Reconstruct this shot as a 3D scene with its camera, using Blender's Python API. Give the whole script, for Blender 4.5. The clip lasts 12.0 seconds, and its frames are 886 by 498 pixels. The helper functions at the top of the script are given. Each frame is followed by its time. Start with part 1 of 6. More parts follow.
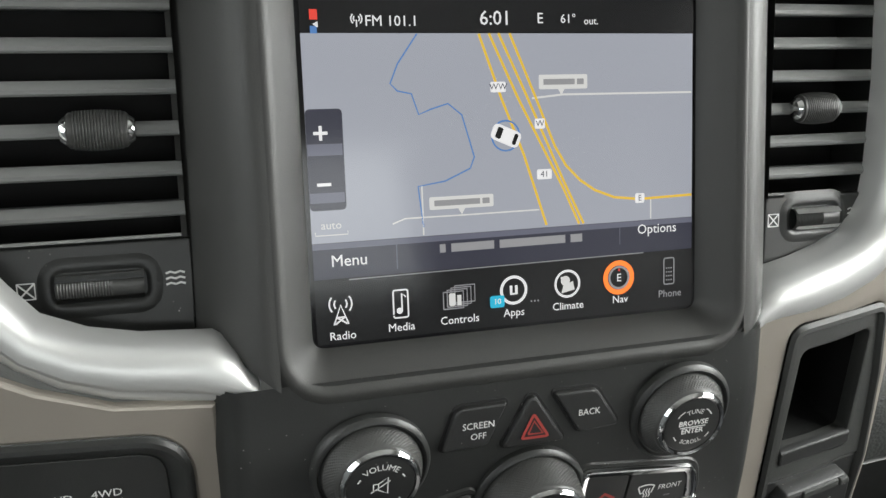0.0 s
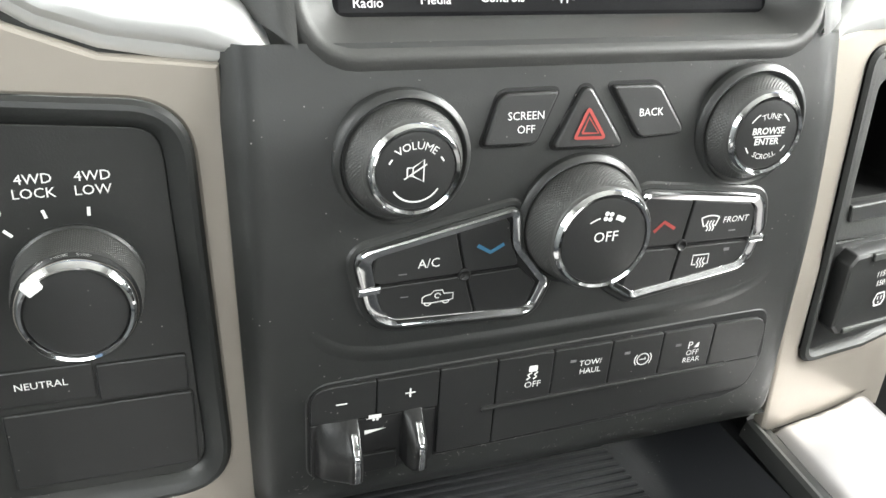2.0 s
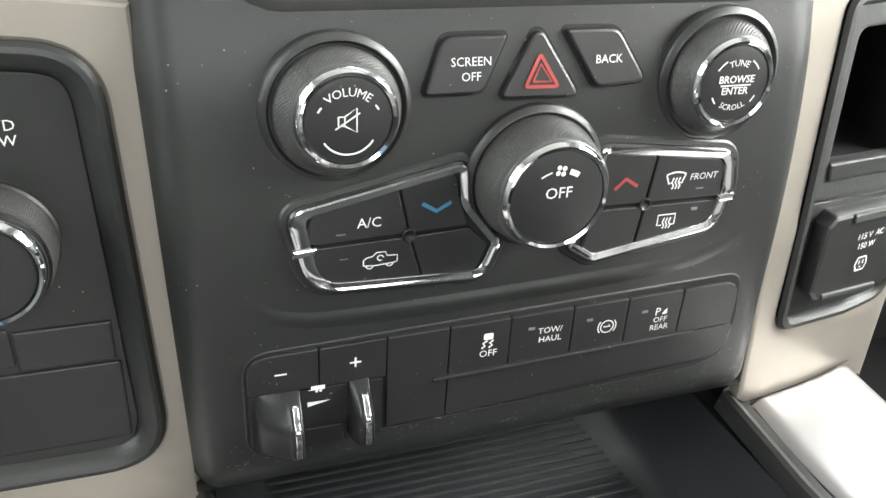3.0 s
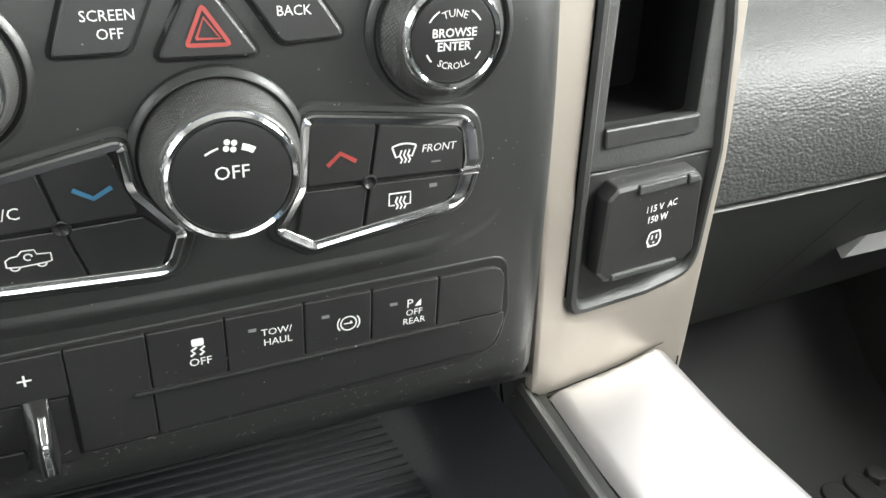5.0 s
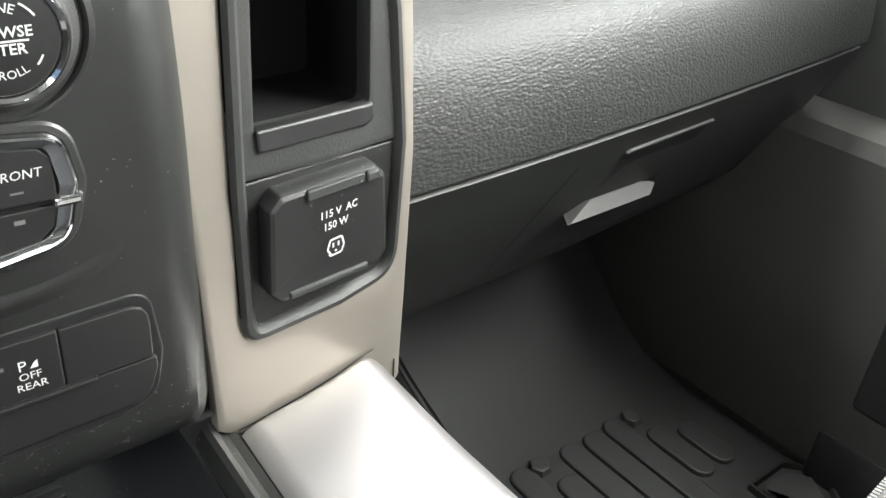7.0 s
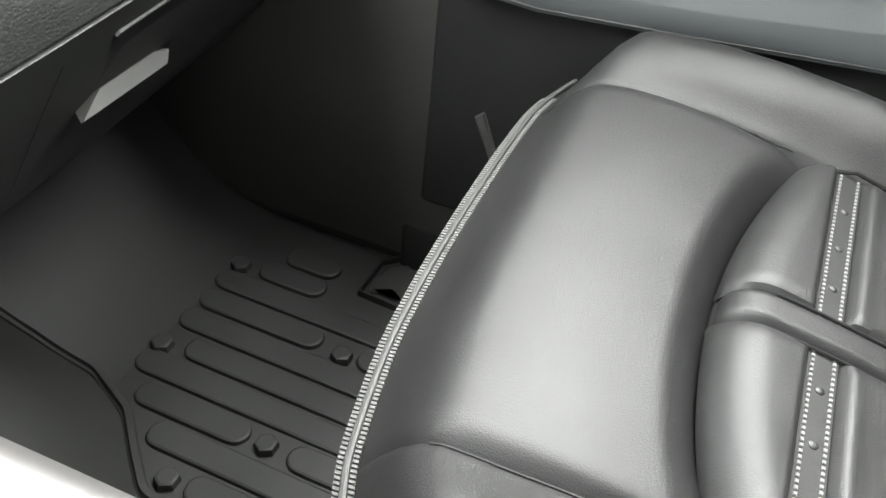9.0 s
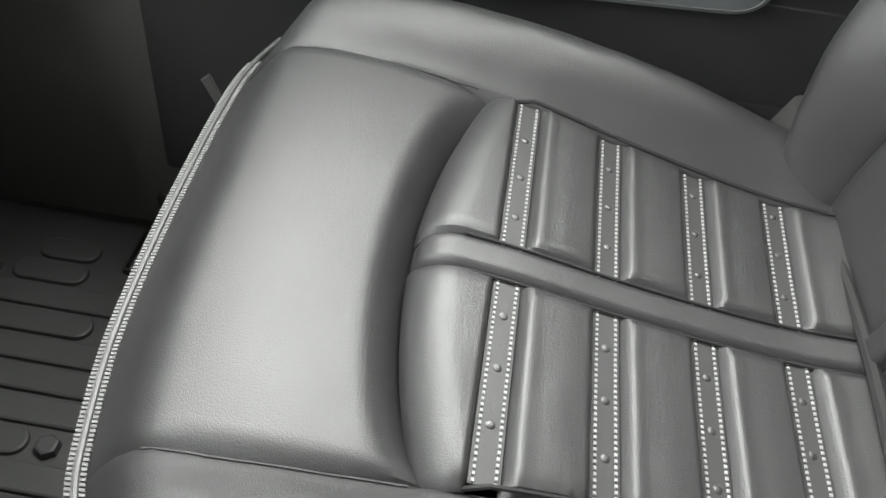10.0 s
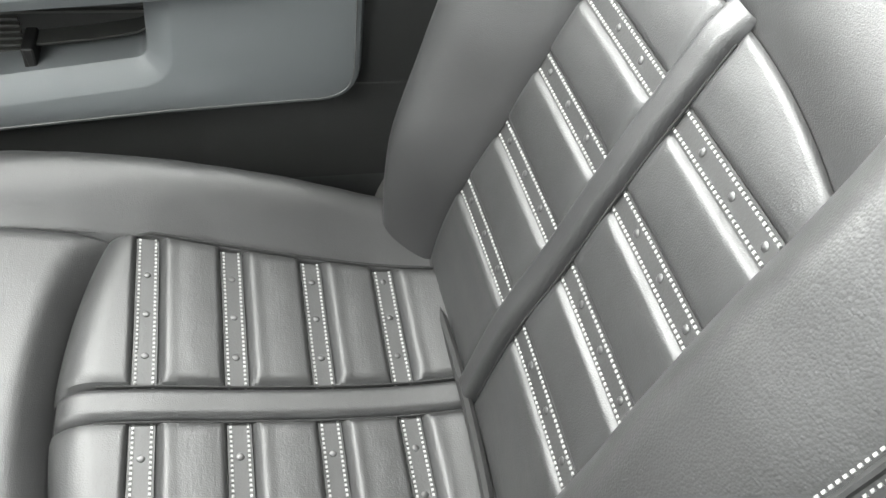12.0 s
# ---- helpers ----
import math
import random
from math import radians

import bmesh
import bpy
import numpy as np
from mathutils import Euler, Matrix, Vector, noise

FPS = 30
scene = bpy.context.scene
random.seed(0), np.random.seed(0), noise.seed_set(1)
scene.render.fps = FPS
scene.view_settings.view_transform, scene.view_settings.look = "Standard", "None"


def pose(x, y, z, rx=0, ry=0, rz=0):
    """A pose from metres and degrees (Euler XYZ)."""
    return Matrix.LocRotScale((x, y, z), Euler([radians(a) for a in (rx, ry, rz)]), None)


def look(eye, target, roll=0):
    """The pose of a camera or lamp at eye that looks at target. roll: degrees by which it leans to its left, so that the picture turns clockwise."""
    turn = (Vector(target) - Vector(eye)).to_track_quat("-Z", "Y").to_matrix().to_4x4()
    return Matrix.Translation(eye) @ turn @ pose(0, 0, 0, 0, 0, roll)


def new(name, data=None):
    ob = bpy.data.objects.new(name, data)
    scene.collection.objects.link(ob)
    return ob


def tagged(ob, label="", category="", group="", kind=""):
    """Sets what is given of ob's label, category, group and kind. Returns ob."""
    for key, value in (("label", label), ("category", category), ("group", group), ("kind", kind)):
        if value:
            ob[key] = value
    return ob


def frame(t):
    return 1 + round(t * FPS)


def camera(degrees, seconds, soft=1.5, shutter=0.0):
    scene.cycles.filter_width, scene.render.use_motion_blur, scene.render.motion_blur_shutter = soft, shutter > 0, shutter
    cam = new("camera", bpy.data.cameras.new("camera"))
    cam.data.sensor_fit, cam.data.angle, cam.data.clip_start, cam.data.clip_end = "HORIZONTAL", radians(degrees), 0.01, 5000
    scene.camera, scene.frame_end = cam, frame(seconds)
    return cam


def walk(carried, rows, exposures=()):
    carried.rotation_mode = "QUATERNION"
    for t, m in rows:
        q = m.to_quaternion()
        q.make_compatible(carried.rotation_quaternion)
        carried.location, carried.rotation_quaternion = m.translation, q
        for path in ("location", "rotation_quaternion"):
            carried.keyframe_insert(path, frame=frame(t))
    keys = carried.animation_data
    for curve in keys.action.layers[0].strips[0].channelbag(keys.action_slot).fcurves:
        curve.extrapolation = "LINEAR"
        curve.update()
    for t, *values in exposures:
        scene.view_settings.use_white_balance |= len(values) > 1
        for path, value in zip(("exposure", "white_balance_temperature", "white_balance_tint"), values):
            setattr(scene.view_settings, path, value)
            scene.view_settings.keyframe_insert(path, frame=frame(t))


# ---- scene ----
cam = camera(55.5, 12.0)
PATH = [
    (0, (-0.138, -0.27, 0.773), (0.459, 1.452, -0.05), 3.6),
    (0.5, (-0.152, -0.278, 0.735), (0.447, 1.445, -0.084), 3.0),
    (1, (-0.157, -0.27, 0.691), (0.45, 1.459, -0.11), 2.5),
    (1.5, (-0.155, -0.273, 0.67), (0.457, 1.445, -0.151), 2.6),
    (2, (-0.15, -0.267, 0.653), (0.466, 1.417, -0.234), 3.4),
    (2.5, (-0.138, -0.261, 0.639), (0.479, 1.406, -0.277), 3.4),
    (2.7, (-0.133, -0.26, 0.639), (0.482, 1.405, -0.283), 3.3),
    (4.3, (-0.076, -0.25, 0.628), (0.496, 1.414, -0.324), 2.0),
    (4.5, (-0.066, -0.248, 0.628), (0.519, 1.408, -0.329), 1.9),
    (5, (-0.034, -0.249, 0.623), (0.689, 1.346, -0.342), 3.0),
    (5.5, (-0.012, -0.249, 0.624), (0.869, 1.258, -0.351), 4.3),
    (6, (0.008, -0.249, 0.624), (0.981, 1.192, -0.365), 4.8),
    (6.5, (0.018, -0.241, 0.62), (1.064, 1.145, -0.372), 4.8),
    (6.7, (0.024, -0.237, 0.62), (1.095, 1.126, -0.377), 4.9),
    (8.3, (0.047, -0.222, 0.653), (1.454, 0.620, -0.495), 6.5),
    (8.5, (0.056, -0.232, 0.660), (1.478, 0.506, -0.540), 6.3),
    (9, (0.084, -0.276, 0.666), (1.520, 0.228, -0.634), 6.6),
    (9.5, (0.098, -0.307, 0.687), (1.531, -0.049, -0.684), 7.0),
    (10, (0.106, -0.339, 0.714), (1.521, -0.278, -0.698), 7.9),
    (10.5, (0.115, -0.377, 0.752), (1.505, -0.491, -0.681), 8.3),
    (11, (0.117, -0.404, 0.79), (1.49, -0.654, -0.643), 8.7),
    (11.5, (0.117, -0.428, 0.822), (1.475, -0.771, -0.605), 8.7),
    (12, (0.113, -0.446, 0.848), (1.465, -0.876, -0.562), 8.4),
]
walk(cam, [(t, look(eye, target, roll)) for t, eye, target, roll in PATH],
     exposures=((0.0, -0.76), (0.5, -0.3), (1.0, 0.15), (1.5, 0.3), (2.0, 0.53), (2.5, 0.47), (4.5, 0.48), (5.0, 0.38), (5.5, 0.30), (6.5, 0.30), (8.5, 0.16), (9.0, -0.10), (9.5, -0.18), (10.0, -0.22), (10.5, -0.08), (11.0, 0.03), (12.0, 0.14)))

# ---- world, daylight through the windows ----
SUN_UP, SUN_TURN = radians(48), radians(40)
world = bpy.data.worlds.new("sky")
scene.world = world
world.use_nodes = True
_wn = world.node_tree.nodes
_sky = _wn.new("ShaderNodeTexSky")
_sky.sky_type, _sky.sun_disc = "NISHITA", False
_sky.sun_elevation, _sky.sun_rotation = SUN_UP, SUN_TURN
_wn["Background"].inputs[1].default_value = 0.10
world.node_tree.links.new(_sky.outputs[0], _wn["Background"].inputs[0])

sun_data = bpy.data.lights.new("sun", "SUN")
sun_data.energy, sun_data.angle, sun_data.color = 0.5, radians(25), (1.0, 0.97, 0.92)
sun = new("sun", sun_data)
sun.matrix_world = look((3 * math.sin(SUN_TURN), 3 * math.cos(SUN_TURN), 4), (0, 0, 0))


def window_light(name, centre, target, wide, high, watts, tint=(1.0, 1.0, 1.0)):
    """Sky light in the opening of one window of the cab."""
    d = bpy.data.lights.new(name, "AREA")
    d.shape, d.size, d.size_y, d.energy, d.color = "RECTANGLE", wide, high, watts, tint
    ob = new(name, d)
    ob.matrix_world = look(centre, target)
    return ob


window_light("windshield_daylight", (0.0, 0.42, 1.16), (0.05, -0.5, 0.35), 1.35, 0.62, 33, (0.97, 1.0, 0.97))
window_light("passenger_window_daylight", (0.83, -0.33, 0.90), (-0.1, -0.35, 0.45), 0.85, 0.46, 38, (0.98, 1.0, 0.965))
window_light("driver_window_daylight", (-0.83, -0.33, 0.90), (0.2, -0.30, 0.42), 0.80, 0.40, 6, (0.97, 1.0, 0.97))
window_light("rear_window_daylight", (0.0, -1.72, 1.00), (0.1, 0.0, 0.5), 1.2, 0.36, 8, (0.97, 1.0, 0.97))

# ---- materials ----
def noise_mat(name, colour, rough=0.5, metal=0.0, vary=0.12, coarse=9.0, grain=900.0, bump=0.15, cells=0.0, cell_bump=0.0,
              rough_vary=0.08, stretch=(1, 1, 1), coat=0.0, dust=0.0, specular=0.5, wrinkle=0.0):
    """A surface with blotches, fine grain, optional leather cells and a little dust."""
    m = bpy.data.materials.new(name)
    m.use_nodes = True
    nt = m.node_tree
    b = nt.nodes["Principled BSDF"]
    L = nt.links.new
    b.inputs["Metallic"].default_value = metal
    b.inputs["Coat Weight"].default_value = coat
    b.inputs["Specular IOR Level"].default_value = specular
    tc = nt.nodes.new("ShaderNodeTexCoord")
    mp = nt.nodes.new("ShaderNodeMapping")
    mp.inputs["Scale"].default_value = stretch
    L(tc.outputs["Object"], mp.inputs["Vector"])
    n1 = nt.nodes.new("ShaderNodeTexNoise")
    n1.inputs["Scale"].default_value, n1.inputs["Detail"].default_value = coarse, 5
    n2 = nt.nodes.new("ShaderNodeTexNoise")
    n2.inputs["Scale"].default_value, n2.inputs["Detail"].default_value = grain, 3
    for n in (n1, n2):
        L(mp.outputs[0], n.inputs["Vector"])
    ramp = nt.nodes.new("ShaderNodeMapRange")
    ramp.inputs["To Min"].default_value, ramp.inputs["To Max"].default_value = 1 - vary, 1 + vary
    L(n1.outputs["Fac"], ramp.inputs["Value"])
    mul = nt.nodes.new("ShaderNodeMix")
    mul.data_type, mul.blend_type = "RGBA", "MULTIPLY"
    mul.inputs["Factor"].default_value = 1
    mul.inputs["A"].default_value = (*colour, 1)
    L(ramp.outputs[0], mul.inputs["B"])
    last = mul.outputs["Result"]
    if dust:
        n3 = nt.nodes.new("ShaderNodeTexVoronoi")
        n3.inputs["Scale"].default_value = 260
        L(tc.outputs["Object"], n3.inputs["Vector"])
        n4 = nt.nodes.new("ShaderNodeTexNoise")
        n4.inputs["Scale"].default_value = 45
        L(tc.outputs["Object"], n4.inputs["Vector"])
        cut = nt.nodes.new("ShaderNodeMapRange")
        cut.inputs["From Min"].default_value, cut.inputs["From Max"].default_value = 0.10, 0.04
        L(n3.outputs["Distance"], cut.inputs["Value"])
        cut2 = nt.nodes.new("ShaderNodeMapRange")
        cut2.inputs["From Min"].default_value, cut2.inputs["From Max"].default_value = 0.56, 0.66
        L(n4.outputs["Fac"], cut2.inputs["Value"])
        both = nt.nodes.new("ShaderNodeMath")
        both.operation = "MULTIPLY"
        L(cut.outputs[0], both.inputs[0])
        L(cut2.outputs[0], both.inputs[1])
        amount = nt.nodes.new("ShaderNodeMath")
        amount.operation = "MULTIPLY"
        amount.inputs[1].default_value = dust
        L(both.outputs[0], amount.inputs[0])
        dm = nt.nodes.new("ShaderNodeMix")
        dm.data_type = "RGBA"
        dm.inputs["B"].default_value = (0.45, 0.43, 0.40, 1)
        L(amount.outputs[0], dm.inputs["Factor"])
        L(last, dm.inputs["A"])
        last = dm.outputs["Result"]
    L(last, b.inputs["Base Color"])
    rr = nt.nodes.new("ShaderNodeMapRange")
    rr.inputs["To Min"].default_value, rr.inputs["To Max"].default_value = max(0.02, rough - rough_vary), min(1, rough + rough_vary)
    L(n1.outputs["Fac"], rr.inputs["Value"])
    L(rr.outputs[0], b.inputs["Roughness"])
    bp = nt.nodes.new("ShaderNodeBump")
    bp.inputs["Strength"].default_value, bp.inputs["Distance"].default_value = bump, 0.0006
    L(n2.outputs["Fac"], bp.inputs["Height"])
    if cells:
        v = nt.nodes.new("ShaderNodeTexVoronoi")
        v.feature = "F1"
        v.inputs["Scale"].default_value = cells
        wob = nt.nodes.new("ShaderNodeMix")
        wob.data_type, wob.blend_type = "RGBA", "ADD"
        wob.inputs["Factor"].default_value = 0.002
        L(mp.outputs[0], wob.inputs["A"])
        L(n1.outputs["Color"], wob.inputs["B"])
        L(wob.outputs["Result"], v.inputs["Vector"])
        bp2 = nt.nodes.new("ShaderNodeBump")
        bp2.inputs["Strength"].default_value, bp2.inputs["Distance"].default_value = cell_bump, 0.001
        bp2.invert = True
        L(v.outputs["Distance"], bp2.inputs["Height"])
        L(bp.outputs[0], bp2.inputs["Normal"])
        bp = bp2
    if wrinkle:
        wm = nt.nodes.new("ShaderNodeMapping")
        wm.inputs["Scale"].default_value = (0.30, 1.5, 1.5)
        L(tc.outputs["Object"], wm.inputs["Vector"])
        wn = nt.nodes.new("ShaderNodeTexNoise")
        wn.inputs["Scale"].default_value, wn.inputs["Detail"].default_value, wn.inputs["Distortion"].default_value = 130, 4, 0.6
        L(wm.outputs[0], wn.inputs["Vector"])
        bp3 = nt.nodes.new("ShaderNodeBump")
        bp3.inputs["Strength"].default_value, bp3.inputs["Distance"].default_value = wrinkle, 0.0016
        L(wn.outputs["Fac"], bp3.inputs["Height"])
        L(bp.outputs[0], bp3.inputs["Normal"])
        bp = bp3
    L(bp.outputs[0], b.inputs["Normal"])
    return m


def plain_mat(name, colour, rough=0.5, metal=0.0, coat=0.0):
    m = bpy.data.materials.new(name)
    m.use_nodes = True
    b = m.node_tree.nodes["Principled BSDF"]
    b.inputs["Base Color"].default_value = (*colour, 1)
    b.inputs["Roughness"].default_value, b.inputs["Metallic"].default_value = rough, metal
    b.inputs["Coat Weight"].default_value = coat
    return m


def lit_mat(name, colour, strength=1.0):
    """A lit area of the display."""
    m = plain_mat(name, (0.01, 0.01, 0.01), 0.12)
    b = m.node_tree.nodes["Principled BSDF"]
    b.inputs["Emission Color"].default_value = (*colour, 1)
    b.inputs["Emission Strength"].default_value = strength
    return m


M_PANEL = noise_mat("satin_black_plastic", (0.0140, 0.0147, 0.0137), 0.42, vary=0.10, grain=1400, bump=0.10, dust=0.8, specular=0.66)
M_BUTTON = noise_mat("soft_black_button", (0.0115, 0.0117, 0.0113), 0.44, vary=0.08, grain=1500, bump=0.08, dust=0.6, specular=0.64)
M_HOOD = noise_mat("matte_black_bezel", (0.034, 0.034, 0.032), 0.50, vary=0.08, grain=1500, bump=0.14)
M_DARK = noise_mat("deep_black_plastic", (0.008, 0.008, 0.008), 0.6, vary=0.1, grain=900, bump=0.1)
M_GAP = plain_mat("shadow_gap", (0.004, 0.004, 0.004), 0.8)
M_CHROME = noise_mat("bright_chrome", (0.74, 0.74, 0.745), 0.08, 1.0, vary=0.03, grain=200, bump=0.01, rough_vary=0.02)
M_SILVER = noise_mat("satin_silver_trim", (0.66, 0.66, 0.65), 0.42, 0.7, vary=0.05, coarse=14, grain=2500, bump=0.03, rough_vary=0.05)
M_CHAMPAGNE = noise_mat("champagne_metallic_paint", (0.38, 0.345, 0.30), 0.42, 0.65, vary=0.04, coarse=18, grain=2600, bump=0.05, rough_vary=0.04)
M_BRUSHED = noise_mat("brushed_silver_console_top", (0.315, 0.303, 0.300), 0.40, 0.75, vary=0.06, coarse=16, grain=700, bump=0.04, stretch=(1, 0.06, 1))
M_KNURL = noise_mat("knurled_black_rubber", (0.050, 0.050, 0.048), 0.36, grain=1200, bump=0.2)
M_WHITE = plain_mat("white_print", (0.72, 0.72, 0.70), 0.5)
M_GREYPRINT = plain_mat("faint_grey_print", (0.16, 0.16, 0.16), 0.5)
M_RED = plain_mat("red_print", (0.30, 0.045, 0.038), 0.4)
M_BLUE = plain_mat("blue_print", (0.045, 0.17, 0.29), 0.4)
M_RUBBER = noise_mat("ribbed_black_rubber", (0.014, 0.015, 0.017), 0.55, grain=900, bump=0.2, dust=0.3, specular=0.45)
M_POCKET = noise_mat("black_pocket_lining", (0.012, 0.012, 0.012), 0.9, grain=900, bump=0.2, specular=0.1)
M_DASH = noise_mat("grained_soft_dash", (0.025, 0.0265, 0.025), 0.54, vary=0.1, grain=700, bump=0.12, cells=600, cell_bump=0.46, stretch=(0.55, 1, 1))
M_LOWDASH = noise_mat("grained_hard_plastic", (0.026, 0.027, 0.025), 0.55, vary=0.1, grain=900, bump=0.25)
M_LEATHER = noise_mat("charcoal_leather", (0.0152, 0.0152, 0.0154), 0.47, vary=0.10, coarse=12, grain=700, bump=0.10, cells=1000, cell_bump=0.16, rough_vary=0.06, stretch=(1, 1.6, 1.6), wrinkle=0.07, specular=0.66)
M_SUEDE = noise_mat("insert_charcoal_leather", (0.0168, 0.0169, 0.0169), 0.46, vary=0.12, coarse=16, grain=800, bump=0.08, cells=1000, cell_bump=0.12, wrinkle=0.08, specular=0.66)
M_CREASED = noise_mat("creased_charcoal_leather", (0.0158, 0.0157, 0.0157), 0.47, vary=0.10, coarse=12, grain=700, bump=0.10, cells=800, cell_bump=0.14, rough_vary=0.06, wrinkle=0.13, specular=0.70)
# grey pull plastic, colour lightened for light falling on its upper face
M_PULL = noise_mat("lit_pull_plastic", (0.14, 0.14, 0.136), 0.5, vary=0.06, grain=900, bump=0.2)
M_LINT = plain_mat("pale_lint", (0.20, 0.195, 0.185), 0.9)
M_STRIP = noise_mat("grey_leather_strip", (0.024, 0.024, 0.024), 0.5, vary=0.15, grain=600, bump=0.3)
M_THREAD = noise_mat("white_thread", (0.25, 0.25, 0.243), 0.7, vary=0.1, grain=900, bump=0.3)
# darker copy of the floor's charcoal carpet, for the tunnel
M_TUNNEL = noise_mat("charcoal_carpet_shaded", (0.045, 0.046, 0.044), 0.95, vary=0.2, coarse=30, grain=700, bump=0.9)
M_TEETH = noise_mat("grey_white_thread", (0.135, 0.135, 0.132), 0.7, vary=0.1, grain=900, bump=0.3)
M_LEVER = noise_mat("glossy_black_lever", (0.010, 0.010, 0.010), 0.36, vary=0.1, grain=1200, bump=0.08, dust=0.4)
M_CORD = noise_mat("pale_grey_piping", (0.070, 0.070, 0.069), 0.45, vary=0.1, grain=900, bump=0.2)
M_STUD = plain_mat("grey_metal_stud", (0.10, 0.10, 0.10), 0.45, 0.9)
M_MAT = noise_mat("black_rubber_floor_mat", (0.054, 0.055, 0.054), 0.5, vary=0.15, grain=500, bump=0.3, dust=0.08)
# same carpet, colour lifted in place of light reaching the footwell
M_CARPET = noise_mat("charcoal_carpet_lit", (0.15, 0.153, 0.147), 0.95, vary=0.2, coarse=30, grain=700, bump=0.9)
M_DOOR = noise_mat("slate_grey_door_plastic", (0.104, 0.112, 0.115), 0.5, vary=0.05, grain=900, bump=0.2)
M_DOORLOW = noise_mat("black_door_plastic", (0.011, 0.0115, 0.011), 0.7, vary=0.1, grain=900, bump=0.3)
M_HEADLINER = noise_mat("grey_headliner_cloth", (0.26, 0.26, 0.25), 0.95, vary=0.05, grain=900, bump=0.4)
M_GREYPLASTIC = noise_mat("pale_grey_plastic", (0.30, 0.30, 0.29), 0.45, vary=0.06, grain=900, bump=0.2)
M_KICK = noise_mat("dark_grey_kick_plastic", (0.050, 0.049, 0.046), 0.6, vary=0.1, grain=900, bump=0.25)
M_SLAT = noise_mat("matte_vent_slat", (0.17, 0.173, 0.17), 0.45, vary=0.08, grain=1500, bump=0.1)
M_HANDLE = noise_mat("mid_grey_plastic", (0.078, 0.078, 0.076), 0.45, vary=0.06, grain=900, bump=0.2)
M_GLASS = plain_mat("screen_glass", (0.006, 0.006, 0.007), 0.10)
M_WINDOW = bpy.data.materials.new("window_glass")
M_WINDOW.use_nodes = True
_g = M_WINDOW.node_tree.nodes["Principled BSDF"]
_g.inputs["Transmission Weight"].default_value, _g.inputs["Roughness"].default_value, _g.inputs["IOR"].default_value = 1.0, 0.0, 1.05


# ---- building tools ----
def thing(name, label, category, base=(0, 0, 0), group="", kind=""):
    ob = new(name)
    ob.location = base
    ob.empty_display_size = 0.02
    return tagged(ob, label, category, group, kind)


def root_of(ob):
    while ob.parent:
        ob = ob.parent
    return ob


def part(name, bm, material, parent=None, label="", sharp=35):
    """One bmesh in world places as one mesh object under a thing or a part."""
    me = bpy.data.meshes.new(name)
    if parent:
        bmesh.ops.transform(bm, matrix=Matrix.Translation(-root_of(parent).location), verts=bm.verts)
    bmesh.ops.recalc_face_normals(bm, faces=bm.faces)
    bm.to_mesh(me)
    bm.free()
    me.set_sharp_from_angle(angle=radians(sharp))
    me.polygons.foreach_set("use_smooth", [len(p.vertices) < 5 for p in me.polygons])
    me.materials.append(material)
    ob = new(name, me)
    ob.parent = parent
    if label:
        ob["label"] = label
    return ob


def setting(name, bm, material, label, category):
    return tagged(part(name, bm, material), label, category, kind="structure")


def rounded(points, radius, steps=5):
    """The polygon with its corners rounded; radius: one for all or one a corner."""
    out, n = [], len(points)
    for i, p in enumerate(points):
        r = radius[i] if isinstance(radius, (list, tuple)) else radius
        p, a, b = Vector(p), Vector(points[i - 1]), Vector(points[(i + 1) % n])
        da, db = (a - p), (b - p)
        la, lb = da.length, db.length
        da, db = da / la, db / lb
        ang = math.acos(max(-1, min(1, da.dot(db))))
        if r <= 0 or ang > 3.1:
            out.append(tuple(p))
            continue
        t = min(r / math.tan(ang / 2), 0.48 * la, 0.48 * lb)
        p0, p1 = p + da * t, p + db * t
        for k in range(steps + 1):
            f = k / steps
            q = p0 * (1 - f) ** 2 + p * 2 * f * (1 - f) + p1 * f ** 2
            out.append(tuple(q))
    return out


def area2(loop):
    return sum(loop[i - 1][0] * loop[i][1] - loop[i][0] * loop[i - 1][1] for i in range(len(loop)))


def offset(loop, d):
    """The closed loop moved outwards by d."""
    if area2(loop) < 0:
        loop = loop[::-1]
    n, out = len(loop), []
    for i in range(n):
        a, p, b = Vector(loop[i - 1]), Vector(loop[i]), Vector(loop[(i + 1) % n])
        e1, e2 = (p - a), (b - p)
        e1 = e1.normalized() if e1.length > 1e-9 else e2.normalized()
        e2 = e2.normalized() if e2.length > 1e-9 else e1
        m = (e1 + e2)
        m = m.normalized() if m.length > 1e-6 else e1
        c = max(0.35, m.dot(e1))
        out.append((p.x + m.y * d / c, p.y - m.x * d / c))
    return out


def loops_mesh(loops, closed=True, cap_first=False, cap_last=False, bm=None):
    """Quads between neighbouring loops of 3D points."""
    bm = bm or bmesh.new()
    rows = [[bm.verts.new(p) for p in loop] for loop in loops]
    n = len(rows[0])
    for a, b in zip(rows, rows[1:]):
        for i in range(n if closed else n - 1):
            j = (i + 1) % n
            bm.faces.new((a[i], a[j], b[j], b[i]))
    if cap_first:
        bm.faces.new(rows[0][::-1])
    if cap_last:
        bm.faces.new(rows[-1])
    return bm


